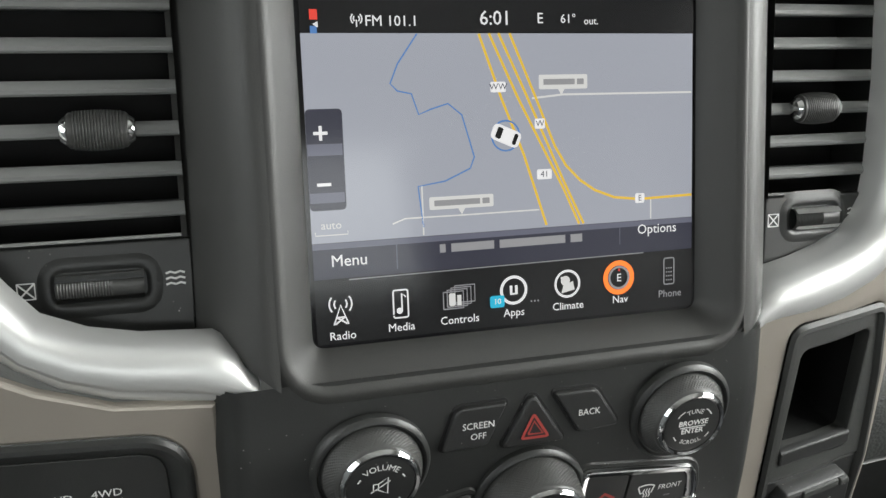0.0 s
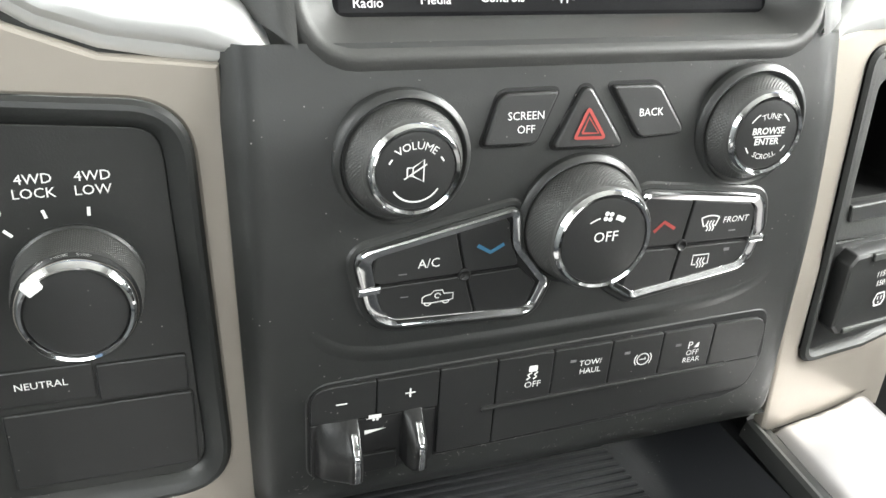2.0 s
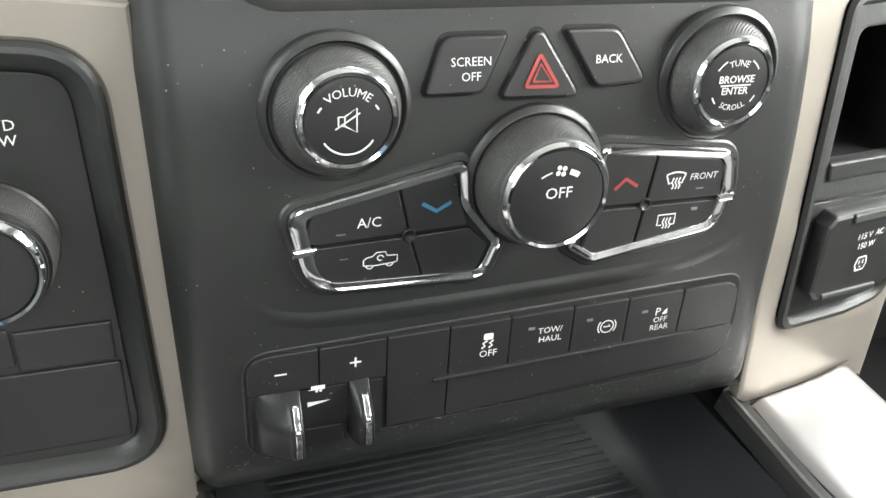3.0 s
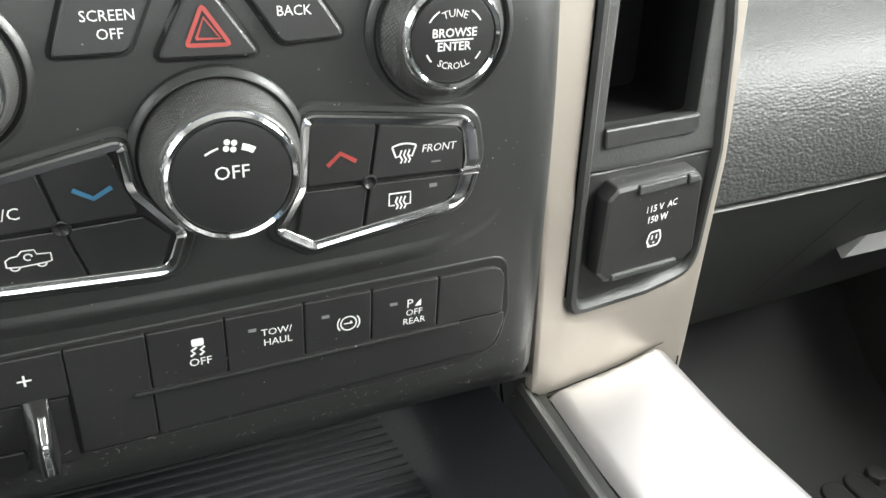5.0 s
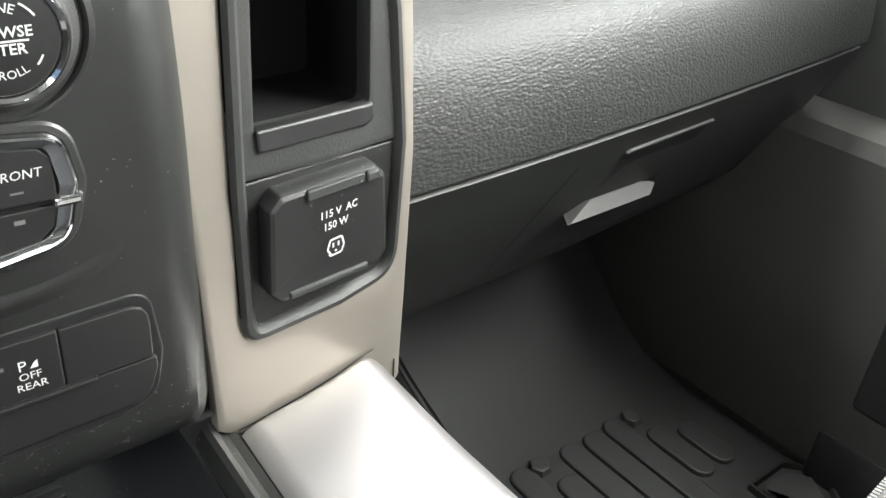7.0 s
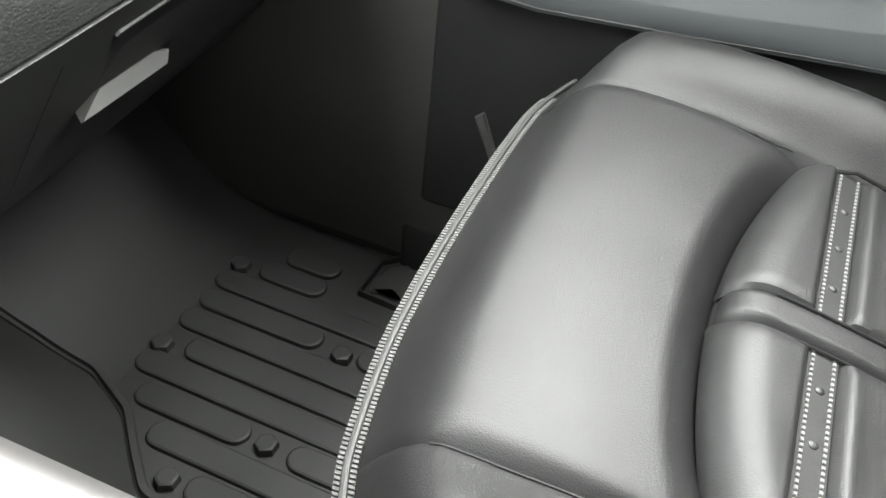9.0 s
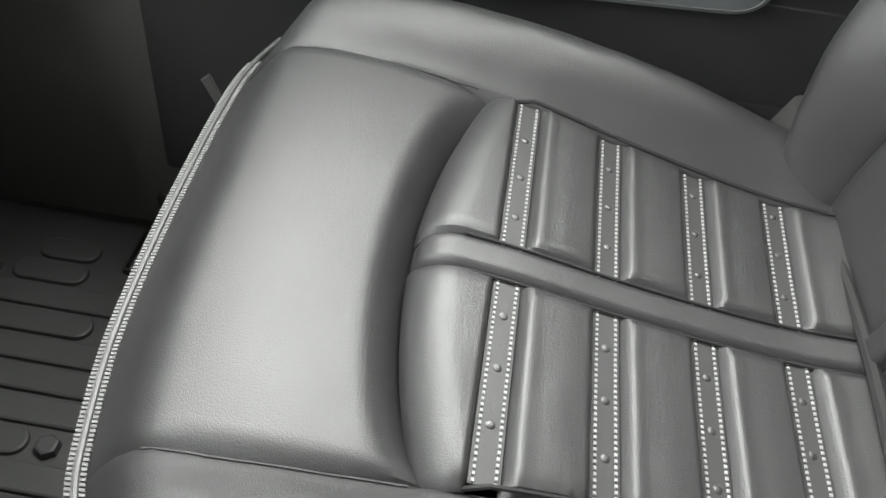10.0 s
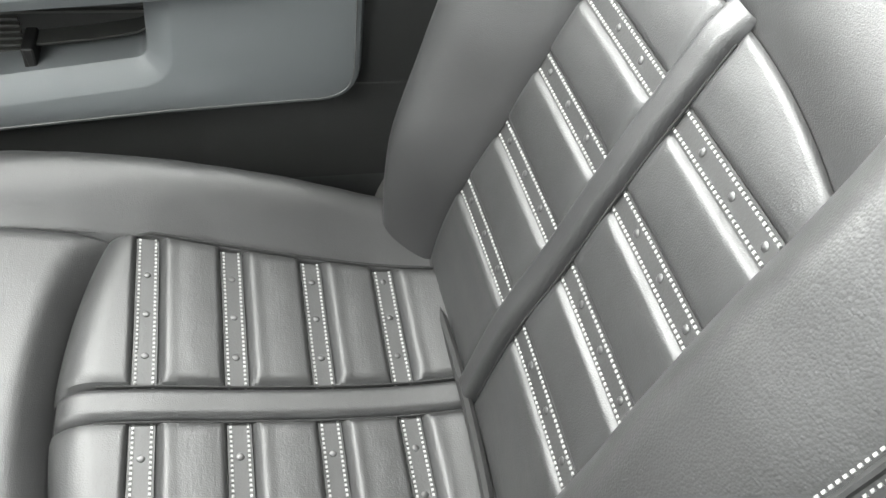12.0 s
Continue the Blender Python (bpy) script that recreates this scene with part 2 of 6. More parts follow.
def plate(outline, depth, to3d, bevel=0.0008, back=0.0, bm=None):
    """A raised plate with a rounded front edge. to3d(u, v, w) gives the place."""
    if area2(outline) < 0:
        outline = outline[::-1]
    loops = [(outline, back), (outline, depth - bevel), (offset(outline, -bevel * 0.3), depth - bevel * 0.3), (offset(outline, -bevel), depth)]
    return loops_mesh([[to3d(u, v, w) for u, v in lp] for lp, w in loops], cap_first=True, cap_last=True, bm=bm)


def moulding(outline, section, to3d, bm=None):
    """A closed moulding: section is a list of (outwards, height) round the outline."""
    if area2(outline) < 0:
        outline = outline[::-1]
    loops = [[to3d(u, v, w) for u, v in offset(outline, d)] for d, w in section]
    return loops_mesh(loops, bm=bm)


def grid(f, nu, nv, bm=None):
    bm = bm or bmesh.new()
    rows = [[bm.verts.new(f(i / nu, j / nv)) for i in range(nu + 1)] for j in range(nv + 1)]
    for a, b in zip(rows, rows[1:]):
        for i in range(nu):
            bm.faces.new((a[i], a[i + 1], b[i + 1], b[i]))
    return bm


def lathe(profile, to3d, cu, cv, segs=48, knurl=0.0, knurled=(), bm=None):
    """Turned shape: profile of (radius, height) about (cu, cv); rows listed in knurled get teeth."""
    loops = []
    for k, (r, w) in enumerate(profile):
        lp = []
        for i in range(segs):
            rr = r + (knurl if (k in knurled and (i + k) % 2) else 0)
            a = 2 * math.pi * i / segs
            lp.append(to3d(cu + rr * math.cos(a), cv + rr * math.sin(a), w))
        loops.append(lp)
    return loops_mesh(loops, cap_first=profile[0][0] > 0.0005, cap_last=True, bm=bm)


def knurled_grip(r0, r1, w0, w1, to3d, cu, cv, teeth=84, pitch=0.00140, depth=0.00070):
    """Side of a knob from radius r0 at height w0 to r1 at w1, covered in small staggered bumps."""
    rings = max(2, round((w1 - w0) / pitch)) * 4
    loops = []
    for j in range(rings + 1):
        f = j / rings
        edge = min(1, 5 * f, 5 * (1 - f))
        lp = []
        for i in range(teeth * 4):
            a = 2 * math.pi * i / (teeth * 4)
            r = r0 + (r1 - r0) * f + depth * edge * math.cos(math.pi / 2 * i) * math.cos(math.pi / 2 * j)
            lp.append(to3d(cu + r * math.cos(a), cv + r * math.sin(a), w0 + (w1 - w0) * f))
        loops.append(lp)
    return loops_mesh(loops)


def strokes(lines, width, to3d, height=0.0003, bm=None):
    """Flat printed lines: each polyline becomes a ribbon."""
    bm = bm or bmesh.new()
    for line in lines:
        pts = [Vector(p) for p in line]
        left, right = [], []
        for i, p in enumerate(pts):
            a, b = pts[max(0, i - 1)], pts[min(len(pts) - 1, i + 1)]
            d = (b - a).normalized()
            nrm = Vector((-d.y, d.x)) * width / 2
            left.append(p + nrm)
            right.append(p - nrm)
        lv = [bm.verts.new(to3d(p.x, p.y, height)) for p in left]
        rv = [bm.verts.new(to3d(p.x, p.y, height)) for p in right]
        for i in range(len(pts) - 1):
            bm.faces.new((lv[i], rv[i], rv[i + 1], lv[i + 1]))
    return bm


def fills(polys, to3d, height=0.0003, bm=None):
    bm = bm or bmesh.new()
    for poly in polys:
        bm.faces.new([bm.verts.new(to3d(u, v, height)) for u, v in poly])
    return bm


def arc(cu, cv, r, a0, a1, n=12):
    return [(cu + r * math.cos(radians(a0 + (a1 - a0) * i / n)), cv + r * math.sin(radians(a0 + (a1 - a0) * i / n))) for i in range(n + 1)]


def disc(cu, cv, r, n=24):
    return arc(cu, cv, r, 0, 360 * (n - 1) / n, n - 1)


def box2(u0, v0, u1, v1):
    return [(u0, v0), (u1, v0), (u1, v1), (u0, v1)]


def lettering(text, size, cu, cv, to3d, material, parent, height=0.0004, bend=None, slant=0.0, bold=0.0, name="lettering"):
    """Built-in type, centred at (cu, cv); size is the capitals' height. bend: radius of an arc about (cu, cv)."""
    c = bpy.data.curves.new("type", "FONT")
    c.body, c.align_x, c.align_y, c.size = text, "CENTER", "CENTER", size / 0.69
    c.resolution_u, c.offset, c.shear = 2, bold, slant
    tmp = bpy.data.objects.new("type", c)
    me = bpy.data.meshes.new_from_object(tmp)
    bm = bmesh.new()
    bm.from_mesh(me)
    bpy.data.objects.remove(tmp)
    bpy.data.curves.remove(c)
    bpy.data.meshes.remove(me)
    for v in bm.verts:
        u, w = v.co.x, v.co.y
        if bend:
            sign = 1 if bend > 0 else -1
            a = u / abs(bend)
            r = abs(bend) + sign * w
            u, w = r * math.sin(a), sign * r * math.cos(a)
        v.co = to3d(cu + u, cv + w, height)
    return part(name, bm, material, parent)


def flat(origin, u_axis, v_axis):
    """A flat frame: to3d(u, v, w) with w towards the viewer."""
    o, u, v = Vector(origin), Vector(u_axis).normalized(), Vector(v_axis).normalized()
    n = u.cross(v)
    return lambda a, b, c: o + u * a + v * b + n * c


def smooth_table(table):
    """Smooth interpolation through (x, y) pairs in rising x."""
    xs, ys = [p[0] for p in table], [p[1] for p in table]

    def f(x):
        if x <= xs[0]:
            return ys[0]
        if x >= xs[-1]:
            return ys[-1]
        i = max(k for k in range(len(xs) - 1) if xs[k] <= x)
        h = xs[i + 1] - xs[i]
        t = (x - xs[i]) / h

        def slope(k):
            if k == 0 or k == len(xs) - 1:
                j = min(k, len(xs) - 2)
                return (ys[j + 1] - ys[j]) / (xs[j + 1] - xs[j])
            return (ys[k + 1] - ys[k - 1]) / (xs[k + 1] - xs[k - 1])
        m0, m1 = slope(i) * h, slope(i + 1) * h
        return (2 * t ** 3 - 3 * t ** 2 + 1) * ys[i] + (t ** 3 - 2 * t ** 2 + t) * m0 + (3 * t ** 2 - 2 * t ** 3) * ys[i + 1] + (t ** 3 - t ** 2) * m1
    return f


def block(x0, x1, y0, y1, z0, z1, bevel=0.004, bm=None):
    to3d = lambda u, v, w: Vector((u, v, w))
    return plate(rounded(box2(x0, y0, x1, y1), bevel, 3), z1, to3d, bevel=min(bevel, (z1 - z0) / 3), back=z0, bm=bm)


def sheet(corners, thick, n=1):
    """A slab through four corners (in order) with the given thickness along its normal."""
    a, b, c, d = [Vector(p) for p in corners]
    nrm = (b - a).cross(d - a).normalized() * thick
    top = [a, b, c, d]
    return loops_mesh([top, [p - nrm for p in top]], cap_first=True, cap_last=True)

# ---- the cab: floor, walls, roof, windows ----
def quad_setting(name, corners, thick, mat, label, category):
    return setting(name, sheet(corners, thick), mat, label, category)


setting("floor", block(-0.86, 0.86, -1.72, 0.66, -0.05, -0.010), M_CARPET, "charcoal carpet on the cab floor", "floor")
quad_setting("wall_firewall", [(-0.86, 0.46, -0.01), (0.86, 0.46, -0.01), (0.86, 0.62, 0.40), (-0.86, 0.62, 0.40)], -0.02, M_CARPET, "sloping carpeted firewall under the dash", "wall")
setting("wall_cowl", block(-0.86, 0.86, 0.62, 0.66, 0.38, 0.745), M_LOWDASH, "black cowl wall behind the dash", "wall")
setting("ceiling", block(-0.86, 0.86, -1.72, 0.10, 1.36, 1.39), M_HEADLINER, "light grey cloth headliner of the cab", "ceiling")
setting("wall_rear", block(-0.80, 0.80, -1.76, -1.72, -0.02, 0.80), M_LOWDASH, "dark trimmed rear wall of the cab", "wall")
setting("wall_rear_header", block(-0.80, 0.80, -1.76, -1.72, 1.20, 1.39), M_HEADLINER, "grey header above the rear window", "wall")
for side, word in ((-1, "left"), (1, "right")):
    x0, x1 = sorted((side * 0.87, side * 0.83))
    setting("wall_" + word + "_front", block(x0, x1, -0.02, 0.66, -0.02, 0.74), M_LOWDASH, "dark side wall of the footwell", "wall")
    setting("wall_" + word + "_rear", block(x0, x1, -1.76, -0.78, -0.02, 1.39), M_LOWDASH, "dark trimmed side wall behind the front door", "wall")
    setting("wall_" + word + "_header", block(x0, x1, -0.78, 0.12, 1.12, 1.39), M_HEADLINER, "grey roof rail above the side window", "wall")
    p = [(side * 0.80, 0.10, 1.30), (side * 0.80, 0.60, 0.78), (side * 0.80, 0.55, 0.72), (side * 0.80, 0.0, 1.30)]
    quad_setting("pillar_" + word, p, 0.04 * side, M_HEADLINER, "grey windshield pillar trim", "pillar")

# windows
win = thing("window_1", "clear windshield glass above the dash", "window", (0, 0.3, 0.76), kind="structure")
g = part("pane", sheet([(-0.78, 0.60, 0.78), (0.78, 0.60, 0.78), (0.78, 0.10, 1.36), (-0.78, 0.10, 1.36)], 0.005), M_WINDOW, win)
g.visible_shadow = False
for k, side in ((2, -1), (3, 1)):
    win = thing("window_%d" % k, "clear side window glass of the front door", "window", (side * 0.82, -0.3, 0.66), kind="structure")
    g = part("pane", sheet([(side * 0.845, -0.78, 0.66), (side * 0.845, 0.0, 0.66), (side * 0.845, 0.05, 1.12), (side * 0.845, -0.78, 1.12)], 0.004), M_WINDOW, win)
    g.visible_shadow = False
win = thing("window_4", "rear window glass of the cab", "window", (0, -1.74, 0.80), kind="structure")
g = part("pane", sheet([(-0.79, -1.74, 0.80), (0.79, -1.74, 0.80), (0.79, -1.74, 1.20), (-0.79, -1.74, 1.20)], 0.004), M_WINDOW, win)
g.visible_shadow = False

# ground outside, far below the windows
setting("ground", block(-300, 300, -300, 300, -0.80, -0.70, 0.01), noise_mat("grey_asphalt", (0.09, 0.09, 0.088), 0.9, coarse=0.5, grain=60, bump=0.3), "grey asphalt ground outside the truck", "ground")

# rise of the floor and its mat towards the firewall
LIN = smooth_table([(0.10, 0.0), (0.19, 0.0), (0.25, 0.018), (0.30, 0.050), (0.36, 0.112), (0.42, 0.192), (0.46, 0.262), (0.60, 0.38)])

# transmission tunnel carpet, rising to the console
TUNNEL = smooth_table([(0.0, 0.30), (0.2, 0.285), (0.4, 0.235), (0.6, 0.150), (0.78, 0.060), (0.92, 0.010), (1.0, -0.008)])
TUNNEL_EDGE = smooth_table([(-0.3, 0.375), (0.06, 0.380), (0.09, 0.390), (0.124, 0.420), (0.16, 0.453), (0.2145, 0.475), (0.275, 0.470), (0.34, 0.458), (0.46, 0.448), (0.60, 0.445)])


def tunnel(s, t):
    y = -1.2 + 1.82 * t
    return Vector((0.17 + (TUNNEL_EDGE(y) - 0.17) * s, y, max(-0.012, TUNNEL(s)) + LIN(y) * s))


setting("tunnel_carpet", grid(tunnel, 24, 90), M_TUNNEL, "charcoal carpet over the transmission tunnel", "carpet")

# carpet curving smoothly from the floor up the firewall
TOE = smooth_table([(0.0, -0.011), (0.12, -0.009), (0.30, 0.008), (0.50, 0.055), (0.70, 0.140), (0.85, 0.240), (1.0, 0.390)])
setting("toe_carpet", grid(lambda s, t: Vector((0.20 + 0.62 * s, 0.34 + 0.27 * t ** 0.9, TOE(t))), 6, 40), M_CARPET, "charcoal carpet rising to the firewall", "carpet")

# ---- passenger footwell ----
kick = thing("kick_panel", "black plastic kick panel in the passenger footwell", "trim panel", (0.78, 0.1, 0.0), kind="structure")
part("panel", plate(rounded([(-0.130, -0.01), (0.54, -0.01), (0.64, 0.362), (0.002, 0.362), (-0.024, 0.350), (-0.057, 0.232)], [0.0, 0.0, 0.0, 0.01, 0.012, 0.08], 8), 0.055,
                    lambda u, v, w: Vector((0.83 - w, u, v)), 0.022), M_KICK, kick)
sill = thing("sill_strip", "pale grey plastic door sill strip by the footwell", "sill trim", (0.80, -0.04, 0.1))
part("strip", plate(rounded([(-0.0500, 0.224), (-0.0615, 0.235), (-0.0950, 0.156), (-0.0860, 0.149)], 0.003), 0.012, lambda u, v, w: Vector((0.784 - w, u, v)), 0.003), M_HANDLE, sill)
setting("door_sill", block(0.772, 0.80, -0.80, 0.02, -0.012, 0.06, 0.008), M_DOORLOW, "black plastic door sill", "sill")

# rubber floor mat with ribs and hexagonal bosses
mat_thing = thing("floor_mat", "black ribbed rubber floor mat in the footwell", "floor mat", (0.6, 0.0, -0.008))
edge = rounded([(0.385, -0.40), (0.798, -0.40), (0.798, 0.10), (0.79, 0.46), (0.440, 0.46), (0.454, 0.340), (0.468, 0.275), (0.473, 0.214), (0.450, 0.160), (0.415, 0.124), (0.380, 0.085)], [0.03, 0.03, 0.03, 0.04, 0.02, 0.03, 0.03, 0.03, 0.03, 0.03, 0.04])
edge = [(p[0] + (q[0] - p[0]) * k / 12, p[1] + (q[1] - p[1]) * k / 12) for p, q in zip(edge, edge[1:] + edge[:1]) for k in range(12 if abs(q[1] - p[1]) > 0.05 else 1)]
flatz = lambda u, v, w: Vector((u, v, w - 0.008 + LIN(v)))
bed = plate(edge, -0.003, lambda u, v, w: Vector((u, v, w)), 0.003, back=-0.008)
for k in range(9):
    bmesh.ops.bisect_plane(bed, geom=bed.verts[:] + bed.edges[:] + bed.faces[:], plane_co=(0, 0.19 + 0.03 * k, 0), plane_no=(0, 1, 0))
for v in bed.verts:
    v.co.z += LIN(v.co.y)
part("base", bed, M_MAT, mat_thing)
part("front_rise", grid(lambda s, t: Vector((TUNNEL_EDGE(0.185 + 0.27 * t) + 0.004 + (0.786 - TUNNEL_EDGE(0.185 + 0.27 * t)) * s, 0.185 + 0.27 * t, LIN(0.185 + 0.27 * t) - 0.0024)), 8, 40), M_MAT, mat_thing, "smooth front of the mat rising to the firewall")
part("rim", moulding(offset(edge, -0.008), [(-0.005, 0.004), (-0.003, 0.010), (0.003, 0.010), (0.006, 0.0)], flatz), M_MAT, mat_thing, "raised rim of the mat")


def capsule(x, y0, y1, half):
    return arc(x, y1 - half, half, 0, 180, 8) + arc(x, y0 + half, half, 180, 360, 8)


RIB = 0.0344
for i in range(10):
    x = 0.4120 + RIB * i
    front = (0.055, 0.122, 0.163, 0.190, 0.156, 0.188, 0.187, 0.190, 0.155, 0.14)[i]
    spans = [(-0.36, front)]
    if i in (2, 6):
        spans = [(-0.36, -0.008), (0.034, front)]
    if i in (8, 9):
        spans = [(-0.36, -0.055), (0.070, front)]
    for a, b in spans:
        part("rib", plate(capsule(x, a, b, 0.0155), 0.0095, flatz, 0.003, back=0.003), M_MAT, mat_thing)
for bx, by in ((0.5385, 0.178), (0.610, 0.0065), (0.679, 0.176), (0.479, 0.0145), (0.408, 0.072)):
    part("boss", plate(arc(bx, by, 0.0120, 0, 300, 5), 0.014, flatz, 0.003, back=0.003), M_MAT, mat_thing, "hexagonal raised boss")
shield = rounded([(0.702, 0.038), (0.763, 0.038), (0.780, 0.020), (0.782, -0.008), (0.764, -0.030), (0.699, -0.030)], 0.005)
part("badge", moulding(shield, [(-0.004, 0.004), (-0.003, 0.012), (0.0, 0.012), (0.001, 0.004)], flatz), M_HOOD, mat_thing, "raised outline of a badge")
part("badge_relief", plate(rounded([(0.709, 0.026), (0.728, 0.031), (0.756, 0.026), (0.772, 0.006), (0.756, -0.018), (0.727, -0.023), (0.707, -0.018), (0.722, 0.004)], 0.004), 0.0095, flatz, 0.003, back=0.003), M_HANDLE, mat_thing, "worn grey relief in the badge")

# ---- passenger door ----
door = thing("door_1", "slate grey and black passenger door trim, closed", "door", (0.80, -0.3, 0.1), kind="structure")
DX = 0.765
dmap = lambda u, v, w: Vector((DX + 0.020 - w, u, v))
part("lower_panel", plate(rounded([(-0.80, 0.10), (0.0, 0.10), (0.0, 0.395), (-0.80, 0.395)], 0.008), 0.012, dmap, 0.004, back=-0.03), M_DOORLOW, door, "black lower door panel")
part("rear_panel", plate(box2(-0.80, 0.390, -0.52, 0.72), 0.0118, dmap, 0.004, back=-0.03), M_DOORLOW, door, "black panel behind the grey trim")
grey = rounded([(-0.550, 0.3845), (-0.378, 0.3745), (-0.235, 0.3615), (-0.100, 0.3510), (-0.030, 0.3540), (-0.014, 0.380), (-0.008, 0.72), (-0.552, 0.72)], [0.040, 0.0, 0.0, 0.0, 0.02, 0.02, 0.02, 0.02], 8)
hole = rounded([(-0.367, 0.429), (-0.25, 0.4135), (-0.105, 0.400), (-0.095, 0.56), (-0.374, 0.56)], [0.014, 0.0, 0.014, 0.014, 0.014])


def holed_plate(outer, inner, depth, to3d, bevel, n=96, wall=0.03, scoop=0.0):
    """A plate with one opening through it, joined by rays from the opening's middle."""
    cu = sum(p[0] for p in inner) / len(inner)
    cv = sum(p[1] for p in inner) / len(inner)

    def cast(loop, a):
        d = Vector((math.cos(a), math.sin(a)))
        best = None
        for i in range(len(loop)):
            p, q = Vector(loop[i - 1]) - Vector((cu, cv)), Vector(loop[i]) - Vector((cu, cv))
            e = q - p
            den = d.x * e.y - d.y * e.x
            if abs(den) < 1e-12:
                continue
            t = (p.x * e.y - p.y * e.x) / den
            s = (p.x * d.y - p.y * d.x) / den
            if t > 0 and -1e-6 <= s <= 1 + 1e-6 and (best is None or t > best):
                best = t
        return (cu + d.x * best, cv + d.y * best)
    angles = sorted({math.atan2(p[1] - cv, p[0] - cu) for p in (*outer, *inner)} | {2 * math.pi * i / n - math.pi for i in range(n)})
    lo, li = [cast(outer, a) for a in angles], [cast(inner, a) for a in angles]
    if area2(lo) < 0:
        lo, li = lo[::-1], li[::-1]
    between = lambda p, q, f: [(a[0] + (b[0] - a[0]) * f, a[1] + (b[1] - a[1]) * f) for a, b in zip(p, q)]
    loops = [(lo, 0.0), (lo, depth - bevel), (offset(lo, -bevel * 0.3), depth - bevel * 0.3), (offset(lo, -bevel), depth),
             *([(offset(li, scoop), depth), (offset(li, scoop * 0.9), depth - 0.0006), (offset(li, 0.004), depth - 0.011), (li, depth - 0.015)] if scoop else
               [*((between(offset(lo, -bevel), offset(li, bevel), k / 8), depth) for k in range(1, 8)), (offset(li, bevel), depth), (offset(li, bevel * 0.3), depth - bevel * 0.3), (li, depth - bevel)]), (li, -wall)]
    return loops_mesh([[to3d(u, v, w) for u, v in lp] for lp, w in loops])


upper = part("upper_panel", holed_plate(grey, hole, 0.030, dmap, 0.010, scoop=0.022), M_DOOR, door, "slate grey upper door panel")
part("edge_seam", moulding(offset(grey, -0.0075), [(-0.0006, 0.0300), (0.0, 0.0306), (0.0006, 0.0300)], dmap), M_HANDLE, upper, "thin pale seam along the panel's edge")
part("pocket_back", plate(offset(hole, 0.012), -0.026, dmap, 0.002, back=-0.034), M_DOORLOW, door, "dark back of the grab recess")
part("pocket_shelf", loops_mesh([[Vector((x, y, z + e)) for y, z in ((-0.2756, 0.4302), (-0.32, 0.4345), (-0.36, 0.4408), (-0.372, 0.448))] for x, e in ((0.812, 0.001), (0.790, 0.0), (0.790, -0.002), (0.812, -0.002))], closed=False), M_LOWDASH, door, "dark ledge inside the recess")
part("pull_post", plate(rounded(box2(-0.2752, 0.385, -0.2648, 0.4335), 0.002), 0.008, dmap, 0.002, back=-0.026), M_DARK, door, "black post in the recess")
part("pocket_ledge", plate(rounded(box2(-0.2648, 0.404, -0.11, 0.4080), 0.001), 0.0, dmap, 0.001, back=-0.026), M_HANDLE, door, "grey ledge beside the post")
for i in range(14):
    z0 = 0.412 + 0.0062 * i
    part("vent_rib", plate(box2(-0.366 if z0 > 0.448 else -0.262, z0, -0.11, z0 + 0.0026), -0.0205, dmap, 0.0008, back=-0.027), M_HOOD, door)
part("armrest", plate(rounded([(-0.475, 0.545), (-0.455, 0.503), (-0.40, 0.497), (-0.27, 0.488), (-0.10, 0.478), (0.0, 0.478), (0.0, 0.62), (-0.475, 0.62)], [0.03, 0.02, 0, 0, 0, 0.01, 0.01, 0.01], 5), 0.055, dmap, 0.014), M_DOOR, door, "padded armrest above the recess")
part("belt_trim", block(0.77, 0.84, -0.80, 0.02, 0.62, 0.68, 0.01), M_DOORLOW, door, "black window-line trim")
ddoor = thing("door_2", "slate grey and black driver door trim, closed", "door", (-0.80, -0.3, 0.1), kind="structure")
part("door_panel", block(-0.84, -0.79, -0.80, 0.02, 0.08, 0.68, 0.012), M_DOOR, ddoor)
pillar = setting("pillar_middle", block(0.775, 0.84, -0.80, -0.585, -0.02, 1.2, 0.02), M_DOORLOW, "black trim of the middle pillar", "pillar")

# ---- dashboard, passenger side ----
dash = thing("dashboard", "black dashboard with a grained soft pad and lower glovebox", "dashboard", (0.45, 0.15, 0.26), kind="structure")
# section of the soft pad, from its lower seam over the fold to the windshield
PAD = [(0.076, 0.4235), (0.0735, 0.4265), (0.0745, 0.440), (0.078, 0.462), (0.084, 0.482), (0.094, 0.496), (0.110, 0.505), (0.135, 0.511), (0.17, 0.520), (0.20, 0.545), (0.215, 0.60), (0.22, 0.66), (0.24, 0.71), (0.30, 0.735), (0.62, 0.745), (0.62, 0.70)]
LOW = [(0.0765, 0.4215), (0.0785, 0.418), (0.086, 0.402), (0.097, 0.380), (0.112, 0.352), (0.130, 0.322), (0.148, 0.290), (0.158, 0.272), (0.166, 0.266), (0.19, 0.270), (0.30, 0.335), (0.45, 0.42), (0.61, 0.45)]


def along(section, xs, bow):
    """Extrude a (y, z) section along x, bowed away towards the door."""
    return loops_mesh([[Vector((x, y + bow(x), z + 0.03 * (x - 0.27) * 0.6)) for y, z in section] for x in xs], closed=False)


xs = [0.215 + 0.575 * i / 28 for i in range(29)]
bow = lambda x: 0.030 * max(0, (x - 0.25) / 0.5) ** 1.6
part("soft_pad", along(PAD, xs, bow), M_DASH, dash, "grained soft black pad")
part("lower_panel", along(LOW, xs, bow), M_LOWDASH, dash, "smooth black lower panel")
seam = lambda u, v, w: Vector((u, 0.0775 + bow(u) - w, v + 0.018 * (u - 0.27)))
